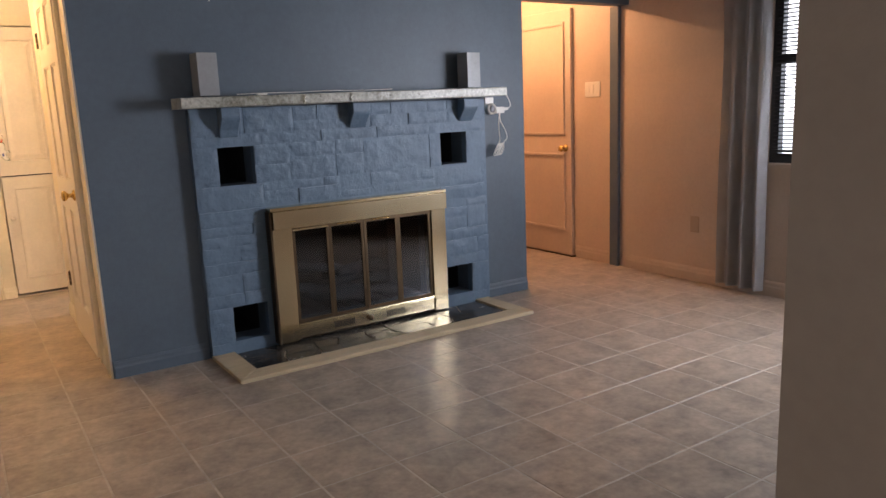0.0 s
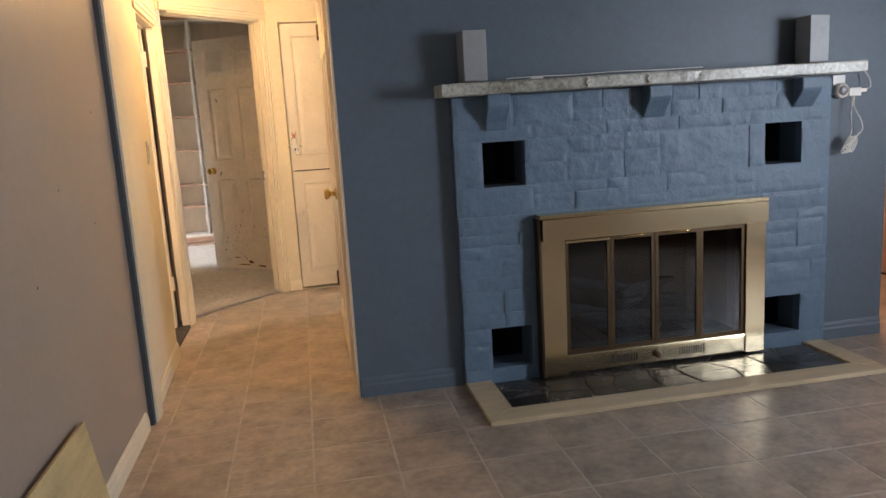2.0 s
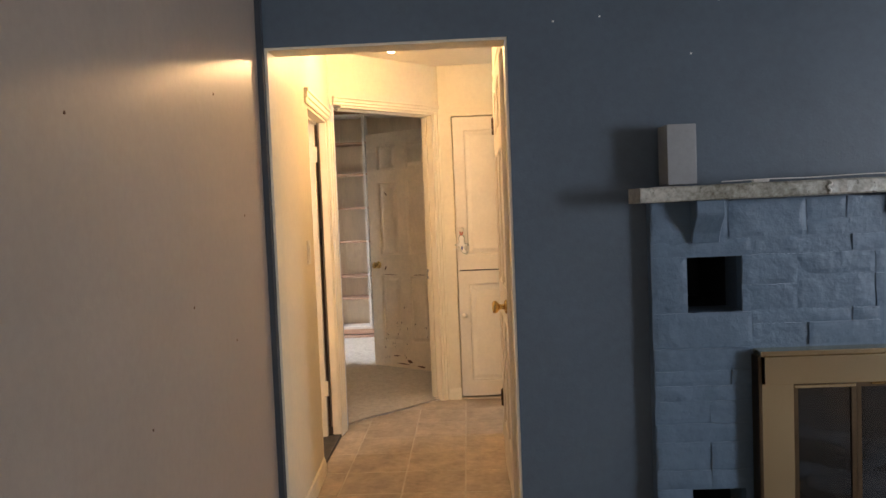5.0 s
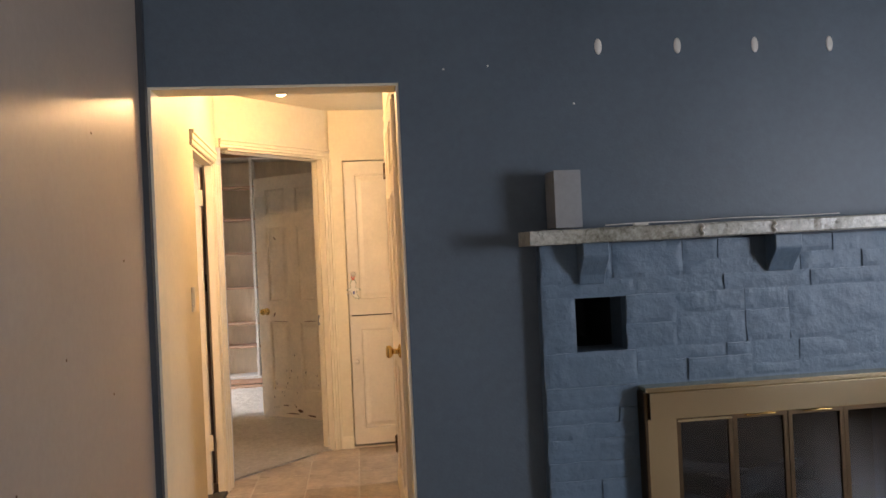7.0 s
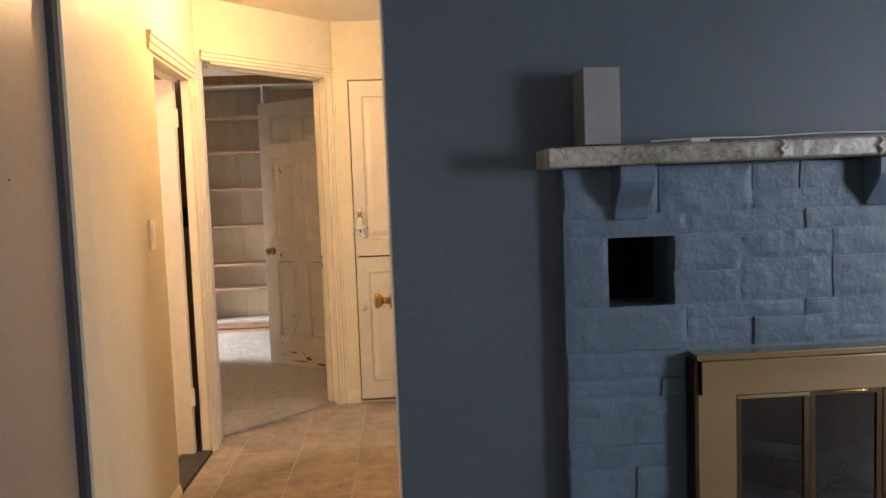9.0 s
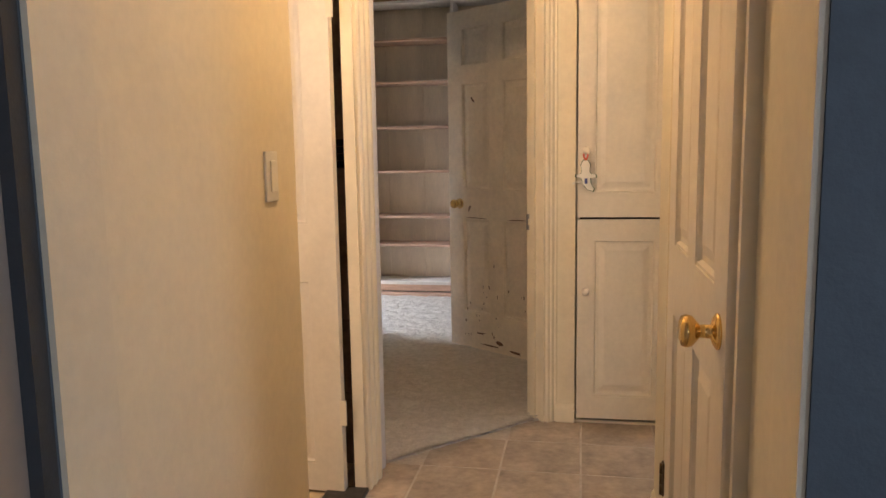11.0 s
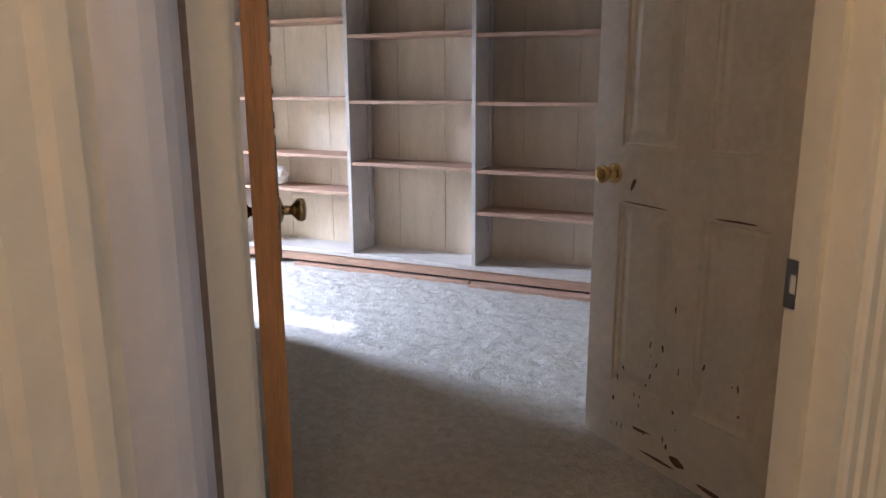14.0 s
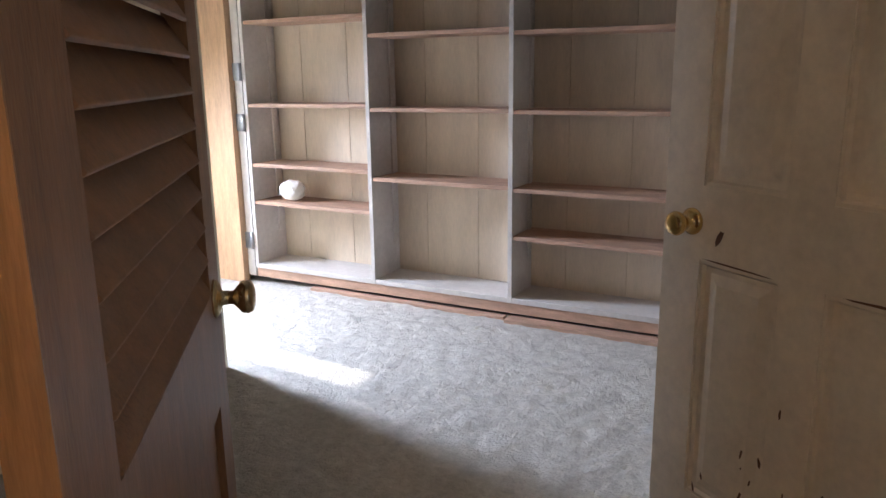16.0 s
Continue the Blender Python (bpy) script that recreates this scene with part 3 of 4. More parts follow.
# built-in hall cupboard with two doors
CUP = thing("wall_cupboard", pose(1.478, 6.915, 0), "white built-in hall cupboard with two doors", "cupboard")
# Black sheet paints the shade seen through the gaps round the doors.
part("carcass", box(-0.006, 0.404, 0.116, 0.14, 0.0, 2.02), SOOT_SHADE, CUP, "black cupboard back for the shade in the door gaps")
for name, z0, z1, kz, turn in (("upper_door", 0.926, 1.996, 1.213, 0), ("lower_door", 0.03, 0.917, 0.607, 1.6)):
    d = part(name, holed(0, 0.392, 0, z1 - z0, -0.012, 0.012, [(0.062, 0.325, 0.10, z1 - z0 - 0.085)]), WHITE, CUP, at=pose(0.394, -0.006, z0, 0, 0, 180 + turn) @ Matrix.Diagonal((1, -1, 1, 1)))
    p = raised(0.062, 0.325, 0.10, z1 - z0 - 0.085, 0.024, 0.0115)
    bmesh.ops.recalc_face_normals(p, faces=list(p.faces))
    part("panel", p, WHITE, d)
    part("knob", lathe([(0.009, 0), (0.008, -0.014), (0.016, -0.022), (0.018, -0.030), (0.014, -0.038), (0.005, -0.041)], "y", 20), WHITE, d, "round white wooden knob",
         pose(0.392 - 0.035, -0.012, kz - z0))
    for z in (0.10, z1 - z0 - 0.16):
        hinge(d, 0.002, -0.015, z, TRIM, 0.06)

# ---- fireplace ----
def cavity(name, x0, x1, z0, z1, y0, y1, label):
    """An open-fronted box behind a hole in the chimney wall."""
    bm = bmesh.new()
    w = 0.01
    bx(bm, x0 - w, x0, y0, y1, z0 - w, z1 + w)
    bx(bm, x1, x1 + w, y0, y1, z0 - w, z1 + w)
    bx(bm, x0, x1, y0, y1, z0 - w, z0)
    bx(bm, x0, x1, y0, y1, z1, z1 + w)
    bx(bm, x0 - w, x1 + w, y1, y1 + w, z0 - w, z1 + w)
    return solid(name, bm, SOOT_SHADE, label, "cavity", "structure")


for v in VENTS:
    cavity("wall_vent_shaft", *v, 4.601, 4.95, "black sooty air shaft in the chimney")
cavity("wall_firebox", *FIREBOX, 4.601, 5.02, "black sooty firebox lining")

HOOD = thing("fireplace_surround", pose(3.158, 4.42, 0), "brushed brass fireplace surround with folding glass doors", "fireplace")


def fp(name, x0, x1, y0, y1, z0, z1, material, label="", parent=HOOD, bevel=0.003):
    return part(name, box(x0 - 3.158, x1 - 3.158, y0 - 4.42, y1 - 4.42, z0, z1, bevel), material, parent, label)


fp("side_panel", 2.592, 2.705, 4.372, 4.47, 0.022, 0.672, BRASS)
fp("side_panel", 3.624, 3.728, 4.372, 4.47, 0.022, 0.672, BRASS)
fp("hood", 2.596, 3.728, 4.352, 4.44, 0.672, 0.772, BRASS)
fp("top_flange", 2.584, 3.732, 4.358, 4.47, 0.773, 0.792, BRASS)
fp("edge_strip", 2.578, 2.591, 4.366, 4.47, 0.022, 0.772, BRONZE, "dark edge strip")
LOW = fp("lower_bar", 2.706, 3.623, 4.378, 4.46, 0.030, 0.108, BRASS)
fp("lower_lip", 2.706, 3.623, 4.370, 4.40, 0.1085, 0.120, BRASS)
for k in range(11):
    for x in (2.925, 3.275):
        fp("slot", x + k * 0.0125, x + 0.006 + k * 0.0125, 4.3772, 4.3785, 0.052, 0.090, SOOT_SHADE, "black air slot", HOOD, 0)
part("air_knob", lathe([(0.010, 0), (0.016, -0.006), (0.018, -0.014), (0.012, -0.022)], "y", 18), BRONZE, HOOD, "dark round damper knob", pose(0.0, -0.042, 0.072))
for i, (a, b) in enumerate(((2.708, 2.930), (2.932, 3.152), (3.156, 3.384), (3.386, 3.621))):
    d = part("glass_door", holed(a - 3.158, b - 3.158, 0.123, 0.668, -0.038, -0.022, [(a + 0.016 - 3.158, b - 0.016 - 3.158, 0.140, 0.650)]), BRONZE, HOOD, "tarnished brass door frame")
    pane = part("pane", box(a + 0.016 - 3.158, b - 0.016 - 3.158, -0.032, -0.028, 0.140, 0.650), SMOKED, d, "dark smoked glass")
    pane.visible_shadow = False
fp("door_rail_shine", 2.708, 2.926, 4.372, 4.381, 0.652, 0.664, BRASS)
for x in (3.04, 3.27):
    part("pull_handle", spline_mesh([(x - 0.06 - 3.158, -0.04, 0.662), (x - 0.05 - 3.158, -0.056, 0.664), (x - 3.158, -0.058, 0.666), (x + 0.05 - 3.158, -0.056, 0.664), (x + 0.06 - 3.158, -0.04, 0.662)], 0.004), GOLD, HOOD)

LOGS = thing("gas_log_set", pose(3.16, 4.72, 0.10), "pale ceramic fire logs on a grate", "fire logs")
rl = random.Random(3)
for i in range(7):
    prof = [(0.02 + rl.uniform(0, 0.006), -0.22)] + [(0.032 + rl.uniform(-0.008, 0.010), -0.2 + k * 0.05) for k in range(9)] + [(0.02, 0.22)]
    part("log", lathe(prof, "x", 10), ASH, LOGS, at=pose(rl.uniform(-0.2, 0.2), rl.uniform(-0.10, 0.10), 0.05 + 0.028 * i, 0, rl.uniform(-14, 14), rl.uniform(-30, 30)))
for i in range(6):
    part("grate_bar", box(-0.25 + i * 0.1, -0.235 + i * 0.1, -0.15, 0.15, 0.004, 0.016), SOOT_SHADE, LOGS)

# mantel shelf with its brackets
MAN = thing("mantel_shelf", pose(3.17, 4.48, 1.335), "weathered stone mantel shelf with peeling pale paint", "mantel")
bm = bmesh.new()
N, hx = 60, 1.012
rows = []
for i in range(N + 1):
    x = -hx + 2 * hx * i / N
    tilt = (x + hx) * 0.0065
    j = [0.004 * noise.noise(Vector((x * 14, k * 3.1, 2))) for k in range(4)]
    rows.append([bm.verts.new(p) for p in ((x, -0.0005, 0.003 + tilt), (x, -0.185 + j[0], 0.003 + tilt + j[1] * 0.6), (x, -0.190 + j[0], 0.008 + tilt),
                                           (x, -0.190 + j[2], 0.050 + tilt), (x, -0.184 + j[2], 0.056 + tilt + j[3] * 0.6), (x, -0.0005, 0.057 + tilt))])
for a, b in zip(rows, rows[1:]):
    for k in range(6):
        bm.faces.new((a[k], a[(k + 1) % 6], b[(k + 1) % 6], b[k]))
bm.faces.new(rows[0])
bm.faces.new(rows[-1][::-1])
bmesh.ops.recalc_face_normals(bm, faces=list(bm.faces))
part("slab", bm, MANTEL, MAN)
for x0, x1, drop in ((2.366, 2.468, 0.150), (3.118, 3.228, 0.135), (3.888, 3.996, 0.130)):
    # a corbel with a curved front
    prof = [(-0.056, 0.006), (-0.132, 0.006), (-0.133, -0.045), (-0.124, -0.062), (-0.100, -0.088), (-0.080, -0.112), (-0.066, -drop), (-0.056, -drop)]
    bm = prism([(p[0], p[1]) for p in prof], x0 - 3.17, x1 - 3.17)
    part("corbel", soft(bm, 0.004, 1), BLUE_STONE, MAN, "slate-blue painted corbel", Matrix(((0, 0, 1, 0), (1, 0, 0, 0), (0, 1, 0, 0.0), (0, 0, 0, 1))))
for x in (2.80, 3.08):
    part("hook", spline_mesh([(x - 3.17, -0.192, 0.056), (x - 3.163, -0.196, 0.044), (x - 3.176, -0.197, 0.034), (x - 3.165, -0.196, 0.022), (x - 3.172, -0.193, 0.012)], 0.0035), PLASTIC, MAN, "white plastic hook")

# sconces that stand on the mantel
for x, z in ((2.318, 1.399), (3.968, 1.4085)):
    t = thing("mantel_sconce", pose(x, 4.40, z, 0, 0, 4), "square frosted white glass shade on the mantel", "sconce", group="mantel sconces")
    bm = bmesh.new()
    for r, (z0, z1) in ((0.052, (0.0, 0.212)),):
        out = [(-r, -0.05), (r, -0.05), (r, 0.05), (-r, 0.05)]
        inn = [(p[0] * 0.92, p[1] * 0.90) for p in out]
        o0, o1 = [[bm.verts.new((*p, zz)) for p in out] for zz in (z0, z1)]
        i0, i1 = [[bm.verts.new((*p, zz)) for p in inn] for zz in (z0 + 0.004, z1)]
        for k in range(4):
            q = (k + 1) % 4
            bm.faces.new((o0[k], o0[q], o1[q], o1[k]))
            bm.faces.new((i0[q], i0[k], i1[k], i1[q]))
            bm.faces.new((o1[k], o1[q], i1[q], i1[k]))
        bm.faces.new(o0[::-1])
        bm.faces.new(i0)
    part("shade", soft(bm, 0.003, 2), SHADE, t)
    part("bracket", box(-0.02, 0.02, 0.051, 0.078, 0.03, 0.12, 0.003), BRONZE, t, "dark wall bracket")

solid("cable_clip", soft(box(2.555, 2.61, 4.315, 4.335, 1.3955, 1.405), 0.003), PLASTIC, "small white plastic clip on the mantel", "clip")
CORDTOP = thing("mantel_wire", pose(2.45, 4.33, 1.399), "thin pale wire along the mantel", "wire")
part("wire", spline_mesh([(0.0, 0, 0.003), (0.15, -0.015, 0.006), (0.3, 0.0, 0.006), (0.5, -0.02, 0.010), (0.7, -0.012, 0.008), (0.9, -0.03, 0.010)], 0.002), PLASTIC, CORDTOP)

# plug-in timer with coiled cord
TIMER = thing("timer_plug", pose(4.168, 4.44, 1.27), "white plug-in timer with coiled cord on the wall", "timer")
part("outlet_plate", soft(box(-0.035, 0.035, 0.018, 0.039, -0.02, 0.075), 0.003), PLASTIC, TIMER)
part("dial", lathe([(0.036, 0.018), (0.036, -0.008), (0.030, -0.014)], "y", 24), PLASTIC, TIMER)
part("dial_face", lathe([(0.024, -0.0142), (0.022, -0.018)], "y", 24), STEEL, TIMER, "grey dial face")
part("adapter", soft(box(0.03, 0.10, -0.016, 0.016, -0.03, 0.012), 0.005), PLASTIC, TIMER)
part("plug", soft(box(0.098, 0.135, -0.010, 0.012, -0.012, 0.006), 0.004), PLASTIC, TIMER)
part("cord", spline_mesh([(0.13, 0, 0.0), (0.155, -0.005, 0.015), (0.14, 0.0, 0.07), (0.09, 0.01, 0.12), (0.04, 0.02, 0.135)], 0.0032), PLASTIC, TIMER)
part("cord", spline_mesh([(0.06, -0.005, -0.03), (0.05, -0.01, -0.12), (0.055, -0.012, -0.2), (0.03, -0.015, -0.25), (0.045, -0.015, -0.27), (0.10, 0.0, -0.22), (0.125, 0.0, -0.19),
                          (0.11, 0.0, -0.14), (0.07, -0.004, -0.08), (0.065, -0.008, -0.03)], 0.0032), PLASTIC, TIMER)
for k in range(4):
    a = k * 0.012
    part("coil", spline_mesh([(0.035 + a, -0.02, -0.225), (0.01 + a, -0.024, -0.26), (-0.005 + a, -0.02, -0.295 + a), (0.02 + a, -0.014, -0.30), (0.045 + a, -0.018, -0.255), (0.036 + a, -0.022, -0.222)], 0.0034), PLASTIC, TIMER)

# paint-free oval patches above the mantel
for x in (2.507, 2.828, 3.15, 3.469):
    bm = lathe([(0.0, 0), (0.013, 0.0002), (0.015, 0.002)], "y", 18)
    ob = solid("wall_patch", bm, PLASTIC, "pale oval filler patch on the blue wall", "patch", "structure")
    ob.matrix_basis = pose(x, 4.4775, 2.098) @ Matrix.Diagonal((1, 1, 2.1, 1))

# hearth: slate pieces inside a pale wooden edge
HEARTH = thing("hearth", pose(3.157, 4.2, 0), "black slate hearth edged with pale wooden trim", "hearth")
part("bed", box(-0.812, 0.824, -0.114, 0.22, 0.0005, 0.006), GROUT, HEARTH, "dark mortar bed")
for pts in ([(-0.937, -0.238), (0.936, -0.238), (0.826, -0.116), (-0.814, -0.116)], [(-0.937, -0.236), (-0.815, -0.115), (-0.815, 0.245), (-0.937, 0.245)], [(0.936, -0.236), (0.936, 0.245), (0.827, 0.245), (0.827, -0.115)]):
    part("trim_board", soft(prism(pts, 0.0005, 0.022), 0.003, 1), PALEWOOD, HEARTH, "pale pine edge board")
rs = random.Random(11)
cols, nrow = 9, 3
gx = [[-0.808 + (1.628) * i / cols + (rs.uniform(-0.05, 0.05) if 0 < i < cols else 0) for i in range(cols + 1)] for _ in range(nrow + 1)]
gy = [[-0.108 + 0.322 * j / nrow + (rs.uniform(-0.03, 0.03) if 0 < j < nrow else 0) for i in range(cols + 1)] for j in range(nrow + 1)]
for j in range(nrow):
    for i in range(cols):
        q = [(gx[j][i], gy[j][i]), (gx[j][i + 1], gy[j][i + 1]), (gx[j + 1][i + 1], gy[j + 1][i + 1]), (gx[j + 1][i], gy[j + 1][i])]
        c = (sum(p[0] for p in q) / 4, sum(p[1] for p in q) / 4)
        q = [(c[0] + (p[0] - c[0]) * 0.96, c[1] + (p[1] - c[1]) * 0.955) for p in q]
        part("slate", soft(prism(q, 0.005, 0.013 + rs.uniform(-0.001, 0.002)), 0.002, 1), SLATE, HEARTH)

# ---- bedroom bookcase ----
CASE = thing("bookcase", pose(-0.355, 9.70, 0), "built-in wooden bookcase with dusty bare shelves", "bookcase")
DIVS = [-2.03, -1.18, -0.356, 0.468, 1.30]
for x in DIVS:
    part("divider", box(x - 0.012 + 0.355, x + 0.012 + 0.355, 0, 0.27, 0.10, 2.44, 0.002), SHELFPAINT, CASE)
BAYS = [[0.505, 0.73, 1.08, 1.545, 1.98, 2.2], [0.69, 1.063, 1.443, 1.80, 2.13], [0.437, 0.679, 1.058, 1.425, 1.79, 2.13], [0.437, 0.679, 1.058, 1.425, 1.79, 2.13]]
rb = random.Random(8)
for (a, b), levels in zip(zip(DIVS, DIVS[1:]), BAYS):
    a, b = a + 0.012 + 0.355, b - 0.012 + 0.355
    part("bottom_board", box(a, b, 0.001, 0.27, 0.10, 0.128, 0.002), SHELFPAINT, CASE)
    part("top_board", box(a, b, 0.001, 0.27, 2.42, 2.44, 0.002), SHELFPAINT, CASE)
    seams = [a, a + (b - a) * 0.24, a + (b - a) * 0.64, b]
    for p, q in zip(seams, seams[1:]):
        part("back_panel", box(p + 0.0012, q - 0.0012, 0.268, 0.276, 0.128, 2.42, 0.002), SHELFBACK, CASE)
    for z in levels:
        part("shelf", box(a + 0.001, b - 0.001, 0.004 + rb.uniform(0, 0.006), 0.262, z - 0.011, z + 0.009, 0.0015), SHELFWOOD, CASE,
             at=pose(0, 0, 0, 0, 0, 0) @ pose((a + b) / 2, 0, z, 0, rb.uniform(-0.35, 0.35), 0) @ pose(-(a + b) / 2, 0, -z))
    for x in (a + 0.0065, b - 0.0065):
        part("shelf_rail", box(x - 0.006, x + 0.006, 0.20, 0.222, 0.3, 2.3), SHELFPAINT, CASE, "pale metal shelf rail")
part("plinth", box(-1.685, 1.655, 0.008, 0.03, 0.045, 0.0995, 0.002), SHELFWOOD, CASE, "bare reddish wooden plinth")
part("toe_board", box(-1.25, -0.02, -0.035, 0.007, 0.009, 0.034, 0.002), SHELFWOOD, CASE, "bare wooden foot strip")
part("toe_board", box(0.0, 1.655, -0.075, 0.007, 0.009, 0.036, 0.002), SHELFWOOD, CASE, "bare wooden foot strip")
part("stile", box(-1.745, -1.690, -0.003, 0.03, 0.05, 2.44, 0.002), SHELFPAINT, CASE, "white painted end stile")
for z in (0.22, 0.93, 1.22):
    h = part("hinge", soft(box(-1.752, -1.700, -0.008, -0.0035, z, z + 0.10), 0.001, 1), STEEL, CASE, "grey steel hinge leaf")
    part("barrel", lathe([(0.010, 0), (0.010, 0.10)], "z", 12), STEEL, h, at=pose(-1.694, -0.010, z))
# The post's paler pine carries the sunlight on it in its colour.
solid("closet_post", box(-2.40, -2.108, 9.66, 9.72, 0.008, 2.5, 0.003), PINEPOST, "orange varnished pine post beside the bookcase, sunlight put into its pale colour", "post", "structure")
solid("wall_shelf_end", box(-3.2, -2.402, 9.69, 9.985, 0, 2.53), CREAM, "cream wall beside the bookcase", "wall", "structure")
solid("wall_shelf_top", box(-2.27, 1.37, 9.72, 9.985, 2.442, 2.53), LOUVER, "dark wooden band over the bookcase", "wall", "structure")

bm = bmesh.new()
bmesh.ops.create_icosphere(bm, subdivisions=3, radius=0.075)
for v in bm.verts:
    n = noise.noise(v.co * 22) * 0.020 + noise.noise(v.co * 50) * 0.010
    v.co = Vector((v.co.x * 1.15, v.co.y * 0.8, max(v.co.z * 0.85, -0.05))) * (1 + n * 9)
ob = solid("plastic_bag", bm, BAG, "crumpled white plastic bag on a shelf", "bag")
ob.matrix_basis = pose(-1.80, 9.80, 0.578)

# bedroom window
BW = thing("window_1", pose(-3.26, 8.92, 0), "narrow white framed bedroom window", "window", "structure")
part("window_frame", holed(-0.158, 0.158, 0.752, 2.048, -0.02, 0.02, [(-0.125, 0.035, 0.79, 2.01)]), PLASTIC, BW, at=pose(0, 0, 0, 0, 0, 90))
part("window_sill", box(-0.05, 0.10, -0.156, 0.156, 0.7525, 0.765, 0.002), PLASTIC, BW)

# ---- living room window, blind and curtain ----
LW = thing("window_2", pose(5.56, 2.44, 0), "dark framed window with black slatted blind", "window", "structure")
bm = holed(-0.888, 0.888, 0.862, 2.118, -0.025, 0.025, [(-0.83, -0.03, 0.92, 1.47), (0.03, 0.83, 0.92, 1.47), (-0.83, -0.03, 1.52, 2.06), (0.03, 0.83, 1.52, 2.06)])
part("window_frame", bm, BLIND, LW, "black window frame", pose(0, 0, 0, 0, 0, 90))
part("window_sill", box(-0.10, -0.02, -0.91, 0.91, 0.835, 0.861, 0.003), PEACH, LW)
BL = thing("window_blind", pose(5.53, 2.44, 0.93), "black horizontal slatted window blind", "blind")
for i in range(46):
    part("slat", box(-0.011, 0.011, -0.86, 0.86, -0.0006, 0.0006), BLIND, BL, at=pose(0, 0, 0.03 + i * 0.0245, 0, 22, 0))
part("bottom_rail", box(-0.013, 0.013, -0.86, 0.86, 0.0, 0.016, 0.003), BLIND, BL)
part("head_rail", box(-0.015, 0.015, -0.86, 0.86, 1.15, 1.18, 0.003), BLIND, BL)
solid("backdrop", box(7.6, 7.62, -3, 8, -1, 5), OUTSIDE, "pale bright daylight beyond the window", "backdrop", "structure")

CUR = thing("curtain", pose(5.44, 3.45, 0), "pale grey hanging curtain in soft folds", "curtain")
bm = bmesh.new()
grid = []
for i in range(73):
    y = -0.165 + 0.33 * i / 72
    col = []
    for k in range(13):
        z = 0.035 + 2.18 * k / 12
        amp = 0.028 + 0.008 * math.sin(k * 0.6)
        col.append(bm.verts.new((amp * math.sin(y * 62 + 0.12 * math.sin(k * 0.8)) + 0.004 * math.sin(y * 150 + k), y * (0.95 + 0.05 * (1 - k / 12)), z)))
    grid.append(col)
for a, b in zip(grid, grid[1:]):
    for k in range(12):
        f = bm.faces.new((a[k], b[k], b[k + 1], a[k + 1]))
        f.smooth = True
bmesh.ops.solidify(bm, geom=list(bm.faces), thickness=0.002)
part("cloth", bm, CURTAIN, CUR)
part("rod", lathe([(0.011, -0.9), (0.011, 0.25)], "y", 14), BRONZE, CUR, "dark curtain rod", pose(0, 0, 2.225))
part("rod_bracket", box(-0.012, 0.059, 0.215, 0.235, 2.20, 2.24, 0.003), BRONZE, CUR)

# ---- small fixtures ----
def plate(name, m, w, h, gangs, label, category):
    t = thing(name, m, label, category)
    PLASTIC_ = OUTLET if category == "outlet" else PLASTIC
    part("plate", soft(box(-w / 2, w / 2, -0.007, 0, -h / 2, h / 2), 0.003), PLASTIC_, t)
    for g in range(gangs):
        x = (g - (gangs - 1) / 2) * 0.046
        if category == "switch":
            part("rocker", soft(box(x - 0.016, x + 0.016, -0.011, -0.0072, -0.037, 0.037), 0.002), PLASTIC_, t)
        else:
            for z in (-0.02, 0.02):
                part("socket", soft(box(x - 0.016, x + 0.016, -0.009, -0.0072, z - 0.014, z + 0.014), 0.002), PLASTIC_, t)
    return t


plate("light_switch", HW @ pose(0.775, 5.31, 1.165, 0, 0, 90), 0.075, 0.118, 1, "white rocker light switch on the hall wall", "switch")
plate("light_switch", pose(5.50, 4.85, 1.385, 0, 0, -90), 0.165, 0.118, 3, "white triple light switch beside the entry door", "switch")
plate("wall_outlet", pose(5.50, 3.853, 0.409, 0, 0, -90), 0.072, 0.116, 1, "beige wall outlet above the skirting", "outlet")
for m, lab in ((DIAG @ pose(5.8138, 4.021, 0.90, 0, 0, -90), "steel strike plate in the bedroom door jamb"), (pose(1.953, 6.699, 0.885, 0, 0, 0), "steel strike plate in the side room jamb")):
    ob = solid("strike_plate", holed(-0.013, 0.013, -0.035, 0.035, -0.0035, -0.001, [(-0.006, 0.006, -0.014, 0.014)]), STEEL, lab, "strike plate")
    ob.matrix_basis = m

HL = thing("hall_lamp", pose(1.188, 5.67, 2.36), "small lit bulb in a cream ceiling holder", "ceiling lamp")
part("canopy", lathe([(0.055, 0), (0.055, -0.008), (0.045, -0.02), (0.022, -0.03), (0.020, -0.100)], "z", 24), PLASTIC, HL)
part("bulb", lathe([(0.013, -0.1), (0.018, -0.108), (0.030, -0.124), (0.034, -0.140), (0.028, -0.156), (0.012, -0.166)], "z", 20), BULB, HL, "bright warm bulb").visible_shadow = False
EL = thing("entry_lamp", pose(4.8, 5.45, TOP), "small lit bulb in an entry ceiling holder", "ceiling lamp")
part("canopy", lathe([(0.055, 0), (0.055, -0.008), (0.045, -0.02), (0.022, -0.03), (0.020, -0.07)], "z", 24), PLASTIC, EL)
part("bulb", lathe([(0.013, -0.07), (0.016, -0.08), (0.026, -0.094), (0.030, -0.108)], "z", 20), BULB, EL, "bright warm bulb").visible_shadow = False

